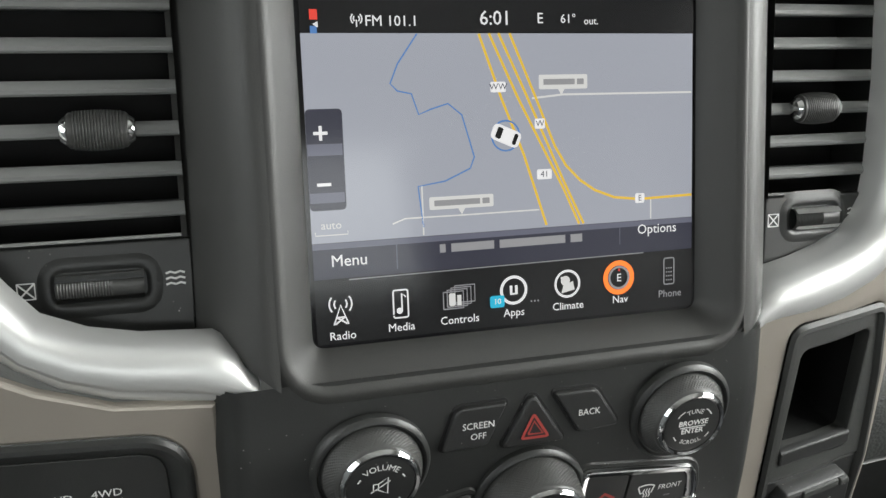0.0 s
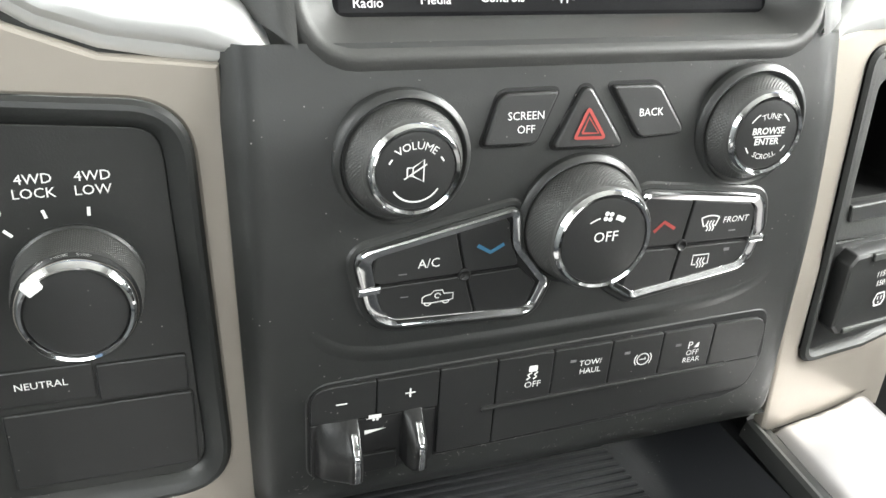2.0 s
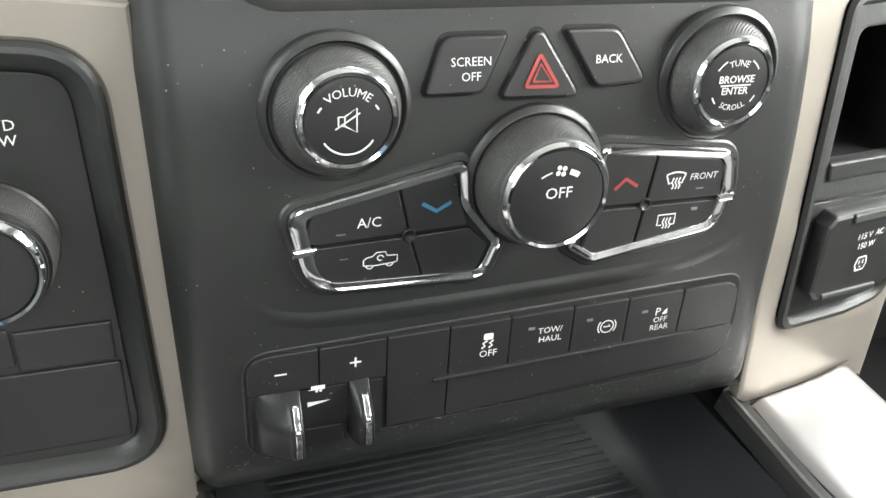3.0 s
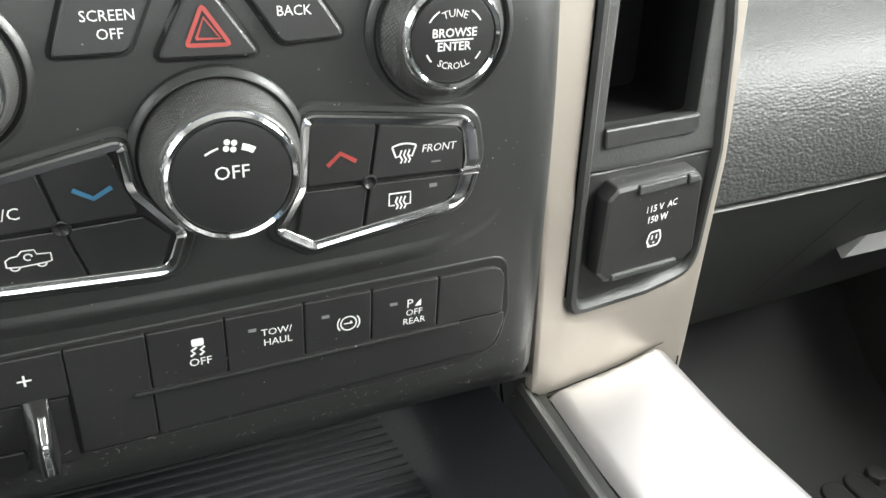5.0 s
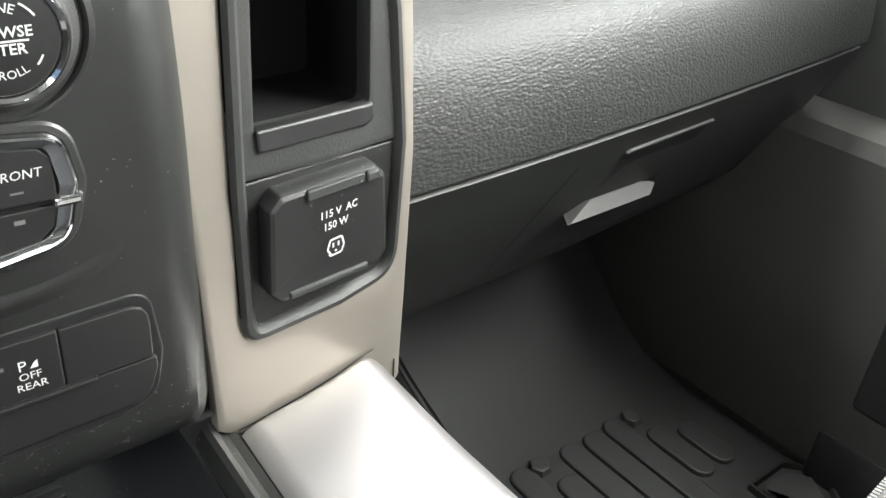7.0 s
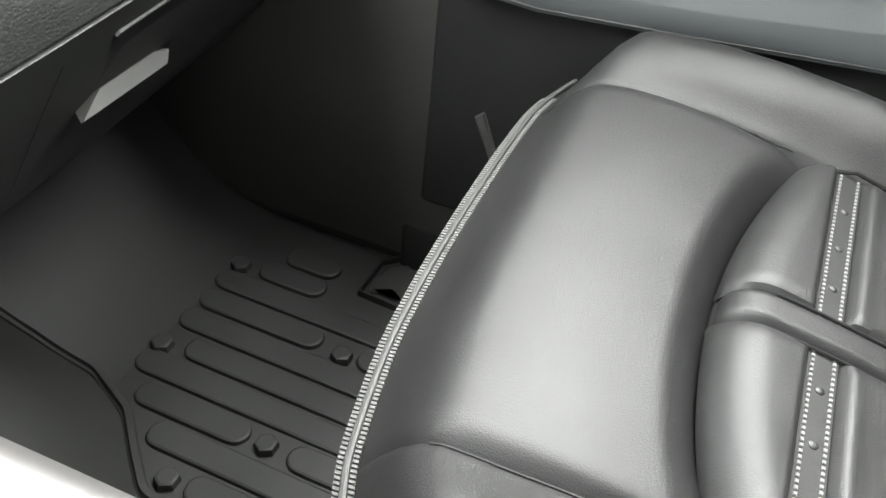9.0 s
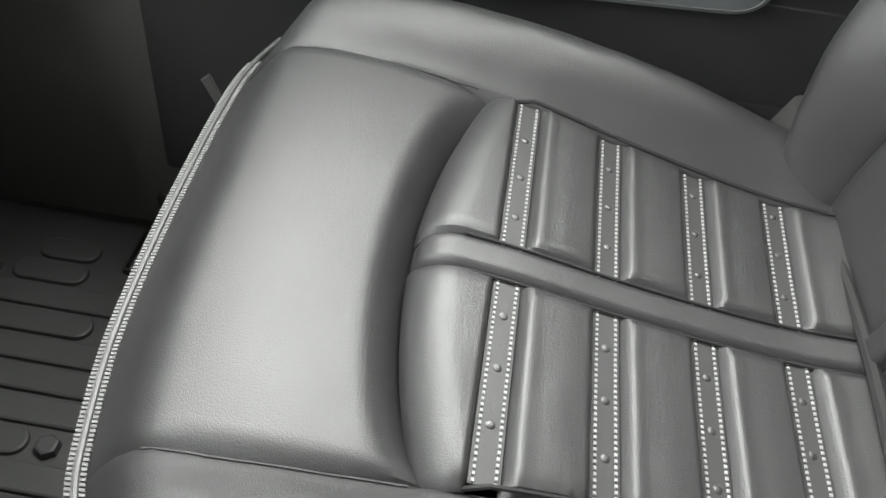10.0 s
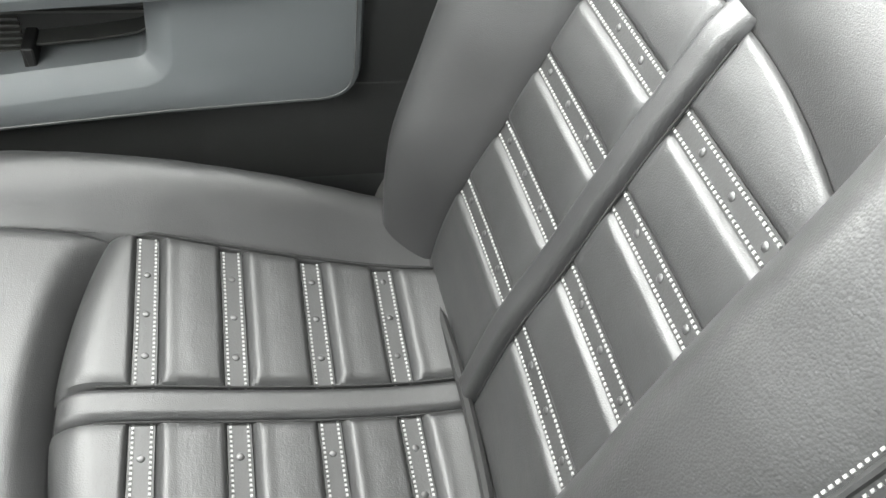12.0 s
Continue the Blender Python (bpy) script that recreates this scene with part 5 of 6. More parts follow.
in_r = rounded([(0.1388, 0.4268), (0.1840, 0.4252), (0.2178, 0.4262), (0.2205, 0.4880), (0.2175, 0.5400), (0.2110, 0.5815), (0.1408, 0.5810), (0.1372, 0.4900)], [0.011, 0.0, 0.017, 0.0, 0.0, 0.010, 0.010, 0.0], 10)
part("panel", holed_plate(out_r, in_r, 0.006, BR, 0.0020, wall=0.012), M_CHAMPAGNE, panel_r, "champagne metallic panel", 40)
part("side_return", grid(lambda s, t: Vector((0.2335 - 0.0055 * max(0, (t - 0.2) / 0.8), 0.037 + 0.06 * s, 0.360 + 0.26 * t)), 2, 8), M_CHAMPAGNE, panel_r)
part("pocket_bezel", moulding(in_r, [(0.0004, 0.0066), (-0.0012, 0.0086), (-0.0034, 0.0088), (-0.0048, 0.0074), (-0.0060, 0.0056), (-0.0062, 0.0030)], BR), M_LOWDASH, panel_r, "black grained bezel")
pocket_in = rounded([(0.1482, 0.5080), (0.2010, 0.5060), (0.2030, 0.5680), (0.1512, 0.5660)], [0.002, 0.003, 0.006, 0.006])
pocket_out = rounded([(0.1402, 0.4922), (0.2180, 0.4888), (0.2150, 0.5400), (0.2088, 0.5780), (0.1440, 0.5775)], [0.001, 0.001, 0.0, 0.006, 0.006])
pocket = part("pocket_frame", holed_plate(pocket_out, pocket_in, 0.0060, BR, 0.0010, wall=0.003), M_LOWDASH, panel_r, "black grained frame of an open pocket")
part("pocket_liner", moulding(pocket_in, [(0.001, 0.001), (0.001, -0.044)], BR), M_POCKET, pocket, "black inside of the pocket")
part("pocket_back", plate(offset(pocket_in, 0.002), -0.042, BR, 0.001, back=-0.046), M_POCKET, pocket)
part("pocket_ledge", plate(rounded([(0.1484, 0.5010), (0.1985, 0.4988), (0.2030, 0.5010), (0.2022, 0.5072), (0.1480, 0.5094)], [0.002, 0.003, 0.003, 0.001, 0.001]), 0.0075, BR, 0.0012, back=0.003), M_BUTTON, pocket, "smooth black ledge")
plate_o = rounded([(0.1408, 0.4292), (0.1840, 0.4277), (0.2156, 0.4288), (0.2184, 0.4882), (0.1392, 0.4916)], [0.009, 0.0, 0.015, 0.001, 0.001], 8)
outlet = part("outlet_plate", plate(plate_o, 0.0054, BR, 0.0010, back=-0.002), M_BUTTON, panel_r, "black outlet surround")
cover_pts = rounded([(0.1474, 0.4490), (0.1528, 0.4436), (0.2010, 0.4406), (0.2072, 0.4446), (0.2040, 0.4805), (0.1985, 0.4858), (0.1528, 0.4872), (0.1478, 0.4828)], [0.002, 0.003, 0.003, 0.003, 0.003, 0.003, 0.003, 0.003])
cover = part("outlet_cover", plate(cover_pts, 0.0135, BR, 0.0022, back=0.004), M_BUTTON, outlet, "square black hinged outlet cover")
part("cover_notch", plate(rounded([(0.1640, 0.4820), (0.1918, 0.4811), (0.1918, 0.4852), (0.1640, 0.4861)], 0.001), 0.0142, BR, 0.0006, back=0.011), M_LOWDASH, cover)
part("cover_tab", plate(rounded([(0.1926, 0.4806), (0.2014, 0.4803), (0.1990, 0.4846), (0.1926, 0.4850)], 0.0012), 0.0150, BR, 0.0010, back=0.011), M_LOWDASH, cover)
part("cover_hinge", plate(rounded([(0.1555, 0.4444), (0.1950, 0.4419), (0.1950, 0.4446), (0.1555, 0.4474)], 0.001), 0.0146, BR, 0.0008, back=0.010), M_LOWDASH, cover)
lettering("115 V  AC", 0.0030, 0.1785, 0.4742, BR, M_WHITE, cover, 0.0139, bold=0.00005)
lettering("150 W", 0.0030, 0.1770, 0.4690, BR, M_WHITE, cover, 0.0139, bold=0.00005)
part("socket_symbol", strokes([rounded([(0.1743, 0.4560), (0.1800, 0.4560), (0.1812, 0.4590), (0.1800, 0.4628), (0.1743, 0.4628), (0.1731, 0.4590)], 0.0012) + [(0.1750, 0.4560)], [(0.1758, 0.4592), (0.1758, 0.4612)], [(0.1784, 0.4592), (0.1784, 0.4612)], [(0.1766, 0.4576), (0.1776, 0.4576)]], 0.0008, BR, 0.0139), M_WHITE, cover)

# ---- air vents and silver trims ----
def vent(side):
    t = thing("air_vent", "black dash air vent with slats and a thumbwheel", "air vent", (side * 0.17, 0.05, 0.60), group="dash air vents")
    V = flat((side * 0.168, 0.046, 0.640), (1, 0, 0), (0, 0.28, 1))
    hw_in, hw_out = (0.0335, 0.055) if side < 0 else (0.0330, 0.0330)
    u0, u1 = (-hw_out, hw_in) if side < 0 else (-hw_in, hw_out)
    part("duct", plate(box2(u0, -0.006, u1, 0.145), -0.030, V, 0.001, back=-0.034), M_GAP, t)
    for k in range(10):
        v = 0.0055 + 0.0154 * k
        part("slat", loops_mesh([[V(u0 if e == 0 else u1, v + a, w) for a, w in ((-0.0006, 0.0004), (0.0002, 0.0016), (0.0016, 0.0019), (0.0036, 0.0010), (0.0050, -0.0010), (0.0044, -0.0165), (0.0008, -0.0175), (-0.0004, -0.004))] for e in (0, 1)]), M_SLAT, t)
    for u in (u0, u1):
        part("vent_wall", loops_mesh([[V(u, v, w) for v in (-0.006, 0.145)] for w in (0.002, -0.032)], closed=False), M_PANEL, t)
    uc = 0.0050 if side < 0 else -0.0085
    kn = part("slide_knob", lathe([(0.0060, -0.0150), (0.0072, -0.0136)] + [(0.0074 + 0.0006 * math.sin(math.pi * i / 48) + (0.0003 if i % 3 else -0.0002), -0.0120 + 0.0005 * i) for i in range(49)] + [(0.0072, 0.0136), (0.0060, 0.0150)],
                                  lambda a, b, c: V(uc + c * 0.72, 0.0385 + a * 0.92, b * 0.75 + 0.003), 0, 0, 48), M_KNURL, t, "ribbed vent slide knob")
    for e in (-1, 1):
        part("chrome_end", lathe([(0.0068, 0.0), (0.0066, 0.002), (0.0050, 0.0042), (0.0015, 0.0050)], lambda a, b, c, e=e: V(uc + e * (0.0098 + c * 0.75), 0.0385 + a * 0.80, b * 0.72 + 0.003), 0, 0, 24), M_CHROME, kn, "chrome end of the knob")
    # thumbwheel panel under the slats
    low_pts = [(-0.060, -0.046), (-0.036, -0.046), (0.0340, -0.046), (0.0345, -0.004), (-0.060, -0.004)] if side < 0 else [(-0.034, -0.046), (0.004, -0.044), (0.026, -0.030), (0.0345, -0.012), (0.0350, -0.004), (-0.034, -0.004)]
    pn = part("wheel_panel", plate(low_pts, 0.0016, V, 0.0006, back=-0.006), M_PANEL, t, "black thumbwheel panel")
    wu, wv = (0.0010, -0.0200) if side < 0 else (-0.0060, -0.0150)
    hw = 0.0165 if side < 0 else 0.0140
    part("wheel_surround", moulding(rounded(box2(wu - hw, wv - 0.0060, wu + hw, wv + 0.0060), 0.004), [(-0.0006, 0.0012), (0.0008, 0.0022), (0.0022, 0.0026), (0.0045, 0.0020), (0.0075, 0.0010)], V), M_PANEL, pn)
    wh = part("thumbwheel", grid(lambda s, q: V(wu + (hw - 0.0010) * (2 * s - 1), wv + 0.0052 * math.sin((q - 0.5) * math.pi), 0.0016 + 0.0042 * math.cos((q - 0.5) * math.pi) + (0.00035 if int(s * 60) % 2 and s < 0.62 else 0.0)), 60, 8), M_KNURL, pn, "ribbed thumbwheel")
    part("wheel_chrome", grid(lambda s, q: V(wu + (hw - 0.0010) * (2 * s - 1), wv + 0.0030 + 0.0022 * q, 0.0068 - 0.0024 * q), 4, 2), M_CHROME, wh)
    part("wheel_chrome", grid(lambda s, q: V(wu + (hw - 0.0010) * (2 * s - 1), wv - 0.0052 + 0.0020 * q, 0.0046 + 0.0022 * q), 4, 2), M_CHROME, wh)
    x0, x1 = wu - hw - 0.0095, wu + hw + 0.0105
    part("closed_symbol", strokes([box2(x0 - 0.003, wv - 0.003, x0 + 0.003, wv + 0.003) + [(x0 - 0.003, wv - 0.003)], [(x0 - 0.003, wv - 0.003), (x0 + 0.003, wv + 0.003)], [(x0 - 0.003, wv + 0.003), (x0 + 0.003, wv - 0.003)]], 0.0006, V, 0.0020), M_WHITE, pn)
    part("open_symbol", strokes([[(x1 - 0.0036 + 0.0018 * i, wv + 0.003 - 0.0022 * k + (0.0004 if i % 2 else -0.0002)) for i in range(5)] for k in range(3)], 0.0008, V, 0.0020), M_WHITE, pn)
    return t


vent(-1)
vent(1)
corner = thing("chrome_button", "round chrome dash button beside the vent", "button", (-0.222, 0.045, 0.72))
part("dome", lathe([(0.014, -0.002), (0.0138, 0.003), (0.011, 0.006), (0.004, 0.0075)], flat((-0.2135, 0.050, 0.735), (1, 0, 0), (0, 0.28, 1)), 0, 0, 40), M_CHROME, corner)


def silver_trim(path, name, side):
    """A rounded silver moulding swept along (x, z, depth, width) stations under a vent."""
    t = thing(name, "satin silver moulding curving under the air vent", "trim", (side * 0.16, 0.02, 0.59))
    n = len(path)
    loops = []
    for i, (x, z, y, wid) in enumerate(path):
        a, b = path[max(0, i - 1)], path[min(n - 1, i + 1)]
        d = Vector((b[0] - a[0], b[1] - a[1])).normalized()
        nx, nz = -d.y, d.x
        loops.append([Vector((x + nx * o * wid, y - h, z + nz * o * wid)) for o, h in ((0.62, -0.016), (0.55, -0.006), (0.50, 0.001), (0.38, 0.0040), (0.15, 0.0060), (-0.12, 0.0064), (-0.33, 0.0046), (-0.36, 0.0022), (-0.46, 0.0016), (-0.5, -0.001), (-0.5, -0.010))])
    part("moulding", loops_mesh(loops, closed=False, cap_first=False), M_SILVER, t, "satin silver moulding")


def edge_trim(pairs, name, side):
    """A crowned silver moulding between an upper and a lower edge."""
    t = thing(name, "satin silver moulding curving under the air vent", "trim", (side * 0.16, 0.02, 0.59))
    prof = ((-0.06, -0.012), (0.0, -0.003), (0.06, 0.001), (0.20, 0.0040), (0.42, 0.0058), (0.62, 0.0056), (0.74, 0.0036), (0.78, 0.0016), (0.90, 0.0014), (1.0, 0.0), (1.02, -0.010))
    loops = [[Vector((a[0] + (b[0] - a[0]) * f, y - h * g, a[1] + (b[1] - a[1]) * f)) for f, h in prof] for a, b, y, g in pairs]
    part("moulding", loops_mesh(loops, closed=False), M_SILVER, t, "satin silver moulding")


edge_trim([((-0.2440, 0.712), (-0.2620, 0.684), 0.030, 1), ((-0.2240, 0.670), (-0.2400, 0.646), 0.024, 1), ((-0.2080, 0.6435), (-0.2200, 0.6245), 0.0185, 1), ((-0.1969, 0.6289), (-0.2060, 0.6120), 0.0155, 1), ((-0.1880, 0.6179), (-0.1965, 0.6030), 0.0140, 1), ((-0.1726, 0.6112), (-0.1830, 0.5945), 0.0125, 1),
           ((-0.1550, 0.6075), (-0.1650, 0.5880), 0.0115, 1), ((-0.1290, 0.6060), (-0.1450, 0.5846), 0.0105, 1), ((-0.1200, 0.6000), (-0.1320, 0.5832), 0.0098, 0.95), ((-0.1130, 0.5900), (-0.1185, 0.5818), 0.0085, 0.8), ((-0.1120, 0.5865), (-0.1150, 0.5816), 0.0080, 0.7), ((-0.1120, 0.5860), (-0.1150, 0.5816), 0.0160, 0.3)], "left_vent_trim", -1)
silver_trim([(0.1130, 0.5850, 0.0135, 0.005), (0.1200, 0.5910, 0.015, 0.0130), (0.1310, 0.5945, 0.0165, 0.0190), (0.1480, 0.5960, 0.018, 0.0215), (0.1680, 0.6000, 0.0205, 0.0230), (0.1840, 0.6070, 0.0225, 0.0240), (0.1950, 0.6160, 0.025, 0.0240), (0.2035, 0.6300, 0.028, 0.0240), (0.2070, 0.6480, 0.032, 0.0240), (0.2080, 0.690, 0.042, 0.0240), (0.2080, 0.75, 0.060, 0.024)], "right_vent_trim", 1)

# ---- console behind the stack ----
console = thing("center_console", "floor console with a ribbed tray and brushed silver edge", "console", (0.0, -0.2, 0.0))
zt = lambda y: 0.3850 - 0.03 * max(0, -y - 0.15) + 0.0080 * max(0, (y + 0.05) / 0.072) ** 1.5
for side in (-1, 1):
    def top(s, t, side=side):
        y = 0.022 - 0.60 * t * t
        a = 0.1345 + 0.0735 * s
        roll = 0.0045 * min(1.5, max(0, (y - RY(a) + 0.0105) / 0.0045)) ** 2
        edge = max(0, (s - 0.82) / 0.18)
        inner = max(0, (0.10 - s) / 0.10)
        return Vector((side * (a + 0.006 * min(1, t * 2.0) * s), y, zt(y) - 0.010 * edge ** 2 - 0.003 * inner ** 2 - roll))
    part("edge_top", grid(top, 28, 90), M_BRUSHED, console, "brushed silver console edge")
    part("edge_side", grid(lambda s, t, side=side: Vector((side * (0.208 + 0.006 * min(1, t * 2.0) + 0.010 * s), 0.022 - 0.60 * t, zt(0.022 - 0.60 * t) - 0.010 - 0.05 * s ** 1.2)), 4, 20), M_BRUSHED, console)
    part("console_side", grid(lambda s, t, side=side: Vector((side * (0.222 + 0.012 * s), 0.16 - 0.90 * t, 0.345 - 0.36 * s)), 4, 10), M_LOWDASH, console, "black console side")
    part("rubber_edge", loops_mesh([[Vector((side * x, 0.008 - 0.60 * t / 10, zt(0.008 - 0.06 * t) + h)) for x, h in ((0.1345, -0.006), (0.1335, -0.0030), (0.1300, -0.0036), (0.1274, -0.0020), (0.1258, 0.0008), (0.1236, 0.0014), (0.1214, 0.0002), (0.1196, -0.004), (0.1188, -0.008))] for t in range(11)], closed=False), M_PANEL, console, "soft black tray rim")
tray_z = 0.338
# joint under the panel: its shadow line is a dark strip on the edge
part("joint_shade", grid(lambda s, t: (lambda a: (lambda y: Vector((a, y, zt(y) - 0.0045 * min(1.5, max(0, (y - RY(a) + 0.0105) / 0.0045)) ** 2 + 0.0007)))(RY(a) - 0.0058 - 0.0016 * t))(0.1345 + 0.0725 * s), 24, 2), M_GAP, console, "dark strip for the shade in the joint below the panel")
for side in (-1, 1):
    part("tray_wall", grid(lambda s, t, side=side: Vector((side * (0.1190 - 0.030 * s), 0.12 - 0.70 * t, tray_z + 0.0004 + 0.0395 * (1 - s) ** 2.4)), 12, 10), M_RUBBER, console, "black side wall of the tray")
part("tray_floor", grid(lambda s, t: Vector((-0.1235 + 0.247 * s, 0.14 - 0.74 * t, tray_z)), 4, 4), M_RUBBER, console, "black tray floor")
for i in range(48):
    y = 0.085 - 0.0058 * i
    part("tray_rib", plate(rounded(box2(-0.100, y - 0.0016, 0.076 + 0.0006 * i, y + 0.0016), 0.0012, 2), tray_z + 0.0011, lambda u, v, w: Vector((u, v, w)), 0.001, back=tray_z - 0.001), M_RUBBER, console)
part("tray_back", grid(lambda s, t: Vector((-0.125 + 0.25 * s, 0.130, 0.33 + 0.09 * t)), 2, 2), M_DARK, console)
part("console_base", block(-0.20, 0.20, -0.75, 0.16, 0.0, 0.30, 0.01), M_LOWDASH, console)
part("armrest_lid", block(-0.19, 0.19, -1.10, -0.66, 0.30, 0.46, 0.03), M_LEATHER, console, "padded charcoal armrest lid")
part("front_cheek", grid(lambda s, t: Vector((0.222 + 0.006 * s, 0.02 + 0.14 * t, 0.375 - 0.36 * s)), 4, 4), M_LOWDASH, console)
part("tray_knob", block(-0.122, -0.098, -0.016, -0.006, 0.380, 0.392, 0.004), M_GREYPLASTIC, console, "small grey latch at the tray's corner")

# ---- passenger seat ----
CX = 0.459
seat = thing("passenger_seat", "charcoal leather bucket seat with white stitching and studs", "car seat", (CX, -0.40, 0.0))
CZ = smooth_table([(-0.62, 0.327), (-0.547, 0.327), (-0.487, 0.334), (-0.426, 0.345), (-0.365, 0.358), (-0.30, 0.367), (-0.25, 0.371), (-0.21, 0.3705), (-0.18, 0.365), (-0.16, 0.355), (-0.146, 0.338)])
HW = smooth_table([(-0.62, 0.114), (-0.583, 0.119), (-0.45, 0.137), (-0.333, 0.1515), (-0.25, 0.158), (-0.18, 0.161), (-0.14, 0.163)])
FRONT = lambda u: -0.3085 - 0.028 * (u / 0.15) ** 2


def cushion(x, y, h=0.0):
    """Base surface of the cushion; h lifts off it."""
    u = (x - CX) / 0.16
    return Vector((x, y, CZ(y) + 0.006 * min(1.4, u * u) + h))


ZIP_Y = smooth_table([(0.20, -0.2100), (0.22, -0.1995), (0.29, -0.1672), (0.32, -0.1590), (0.37, -0.1496), (0.41, -0.1456), (0.46, -0.1430), (0.52, -0.1416), (0.59, -0.1420), (0.64, -0.1456), (0.69, -0.1596), (0.71, -0.170)])
BAND = Vector((0, -0.966, 0.259))
BAND_UP = Vector((0, 0.259, 0.966))


def zip_y(x):
    """Front edge of the cushion: swept back at both corners."""
    return ZIP_Y(x) - 0.0062


# nose: from the front zip over the roll to the curved seam
def nose(s, t):
    u = 1.06 * (-1 + 2 * s)
    f = t ** 0.85
    yb = FRONT(u * 0.15)
    yf = zip_y(CX + u * 0.162)
    y = yf + (yb - yf) * f
    x = CX + u * HW(y)
    dip = 0.029 * (1 - 0.75 * min(1, abs(u)) ** 6) * max(0, (t - 0.80) / 0.20) ** 1.9 + 0.014 * max(0, (abs(u) - 0.965) / 0.095) ** 1.5
    wr = 0.0012 * noise.noise(Vector((x * 18, y * 26, 1.0))) * (1 - abs(u)) * t
    z = CZ(y) + 0.004 * u * u - dip + wr + 0.003 * math.sin(math.pi * min(1, t * 1.2))
    k = min(1, (yf - y) / 0.046)
    return Vector((x, y, 0.3270 + (z - 0.3270) * k * (2 - k)))


part("nose_panel", grid(nose, 60, 44), M_LEATHER, seat, "plain rolled front panel of the cushion")

# side bolsters
CREASES = []


def roll_section(s, power, fall, near, far):
    """Height (1 at the crest) and width across a padded roll, s from the seam to the outer foot."""
    if s < 0.55:
        k = s / 0.55
        return math.sin(k * math.pi / 2) ** power, near * k
    k = (s - 0.55) / 0.45
    return 1 - (1 - math.cos(k * math.pi / 2)) * fall, near + far * math.sin(k * math.pi / 2)


BZ = smooth_table([(-0.66, 0.340), (-0.60, 0.346), (-0.55, 0.354), (-0.48, 0.373), (-0.40, 0.387), (-0.30, 0.394), (-0.23, 0.392), (-0.19, 0.383), (-0.165, 0.360), (-0.155, 0.335)])
for side in (-1, 1):
    def bolster(s, t, side=side):
        y_front = zip_y(CX + side * 0.21)
        y = y_front + (-0.632 - y_front) * t
        hw = HW(y)
        zs = CZ(y) + 0.004 - 0.003
        zr = max(BZ(y), zs + 0.002)
        pr, wide = roll_section(s, 1.35, 3.2, 0.058, 0.032)
        z = zs + (max(0.03, zr - zs) if pr < 0 else (zr - zs)) * pr
        w = wide * (1 - 0.35 * max(0, (y + 0.20) / 0.044) ** 2 * (y > -0.20))
        wr = 0.0009 * noise.noise(Vector((y * 40, s * 6, 3.0 + side)))
        x = CX + side * (hw + w)
        y += (zip_y(x) - y_front) * (1 - t) ** 3
        k = min(1, max(0, zip_y(x) - y) / 0.046)
        lift = k * (2 - k)
        tuck = 0.007 * max(0, 1 - s * 24) ** 2
        return Vector((x, y, (0.3270 + (z - 0.3270) * lift if z > 0.3270 else z) + wr - tuck))
    part("cushion_bolster", grid(bolster, 36, 48), M_LEATHER, seat, "rounded leather side bolster")
    crease = []
    for i in range(30):
        for k in range(60):
            p = bolster(0.30 * k / 60, 0.07 + 0.30 * i / 29)
            u = abs(p.x - CX) / HW(p.y)
            gap = min(1, max(0, zip_y(p.x) - p.y) / 0.046)
            top_z = CZ(p.y) + 0.004 * u * u - 0.014 * max(0, (u - 0.965) / 0.095) ** 1.5 + 0.002
            if p.z >= 0.3270 + (top_z - 0.3270) * gap * (2 - gap):
                break
        if p.y > -0.331:
            crease.append(p + Vector((0, 0, 0.0002)))
    CREASES.append(crease)


def tube(points, r, n=8, bm=None):
    """A round cord along points."""
    loops = []
    for i, p in enumerate(points):
        d = (points[min(len(points) - 1, i + 1)] - points[max(0, i - 1)]).normalized()
        a = d.cross(Vector((0, 0, 1)))
        a = a.normalized() if a.length > 1e-4 else Vector((1, 0, 0))
        b = d.cross(a)
        loops.append([p + (a * math.cos(2 * math.pi * k / n) + b * math.sin(2 * math.pi * k / n)) * r for k in range(n)])
    return loops_mesh(loops, cap_first=True, cap_last=True, bm=bm)


# zip along the front edge, with teeth, and the panel below it
def zip_at(f, across=0.0, lift=0.0):
    x = 0.215 + 0.474 * f
    return Vector((x, ZIP_Y(x), 0.3255)) + BAND * across + BAND_UP * lift


tape = part("zip_tape", grid(lambda s, t: zip_at(s, -0.0065 + 0.013 * t, -0.0015), 90, 3), M_STRIP, seat, "dark tape along the cushion's front edge")
part("front_cord", tube([zip_at(i / 120, 0.0002, 0.0006) for i in range(121)], 0.0021, 8), M_CORD, tape, "pale grey piping cord along the front edge")
bm = bmesh.new()
for i in range(165):
    f = (i + 0.5) / 178
    for row, wide in ((-0.0042, 0.0018), (0.0042, 0.0017)):
        along = (zip_at(f + 0.001) - zip_at(f)).normalized()
        loops_mesh([[zip_at(f, row + b, h) + along * a for a, b in ((-0.00085, -wide), (0.00085, -wide), (0.00085, wide), (-0.00085, wide))] for h in (-0.0018, 0.0004)], cap_last=True, bm=bm)
tagged(part("front_stitching", bm, M_TEETH, tape, "white stitches on both sides of the cord"), kind="stuff")
part("front_skirt", grid(lambda s, t: zip_at(s) + Vector((0, 0.006 - 0.030 * t, -0.0025 - 0.20 * t)), 40, 8), M_LEATHER, seat, "dark front face of the cushion")
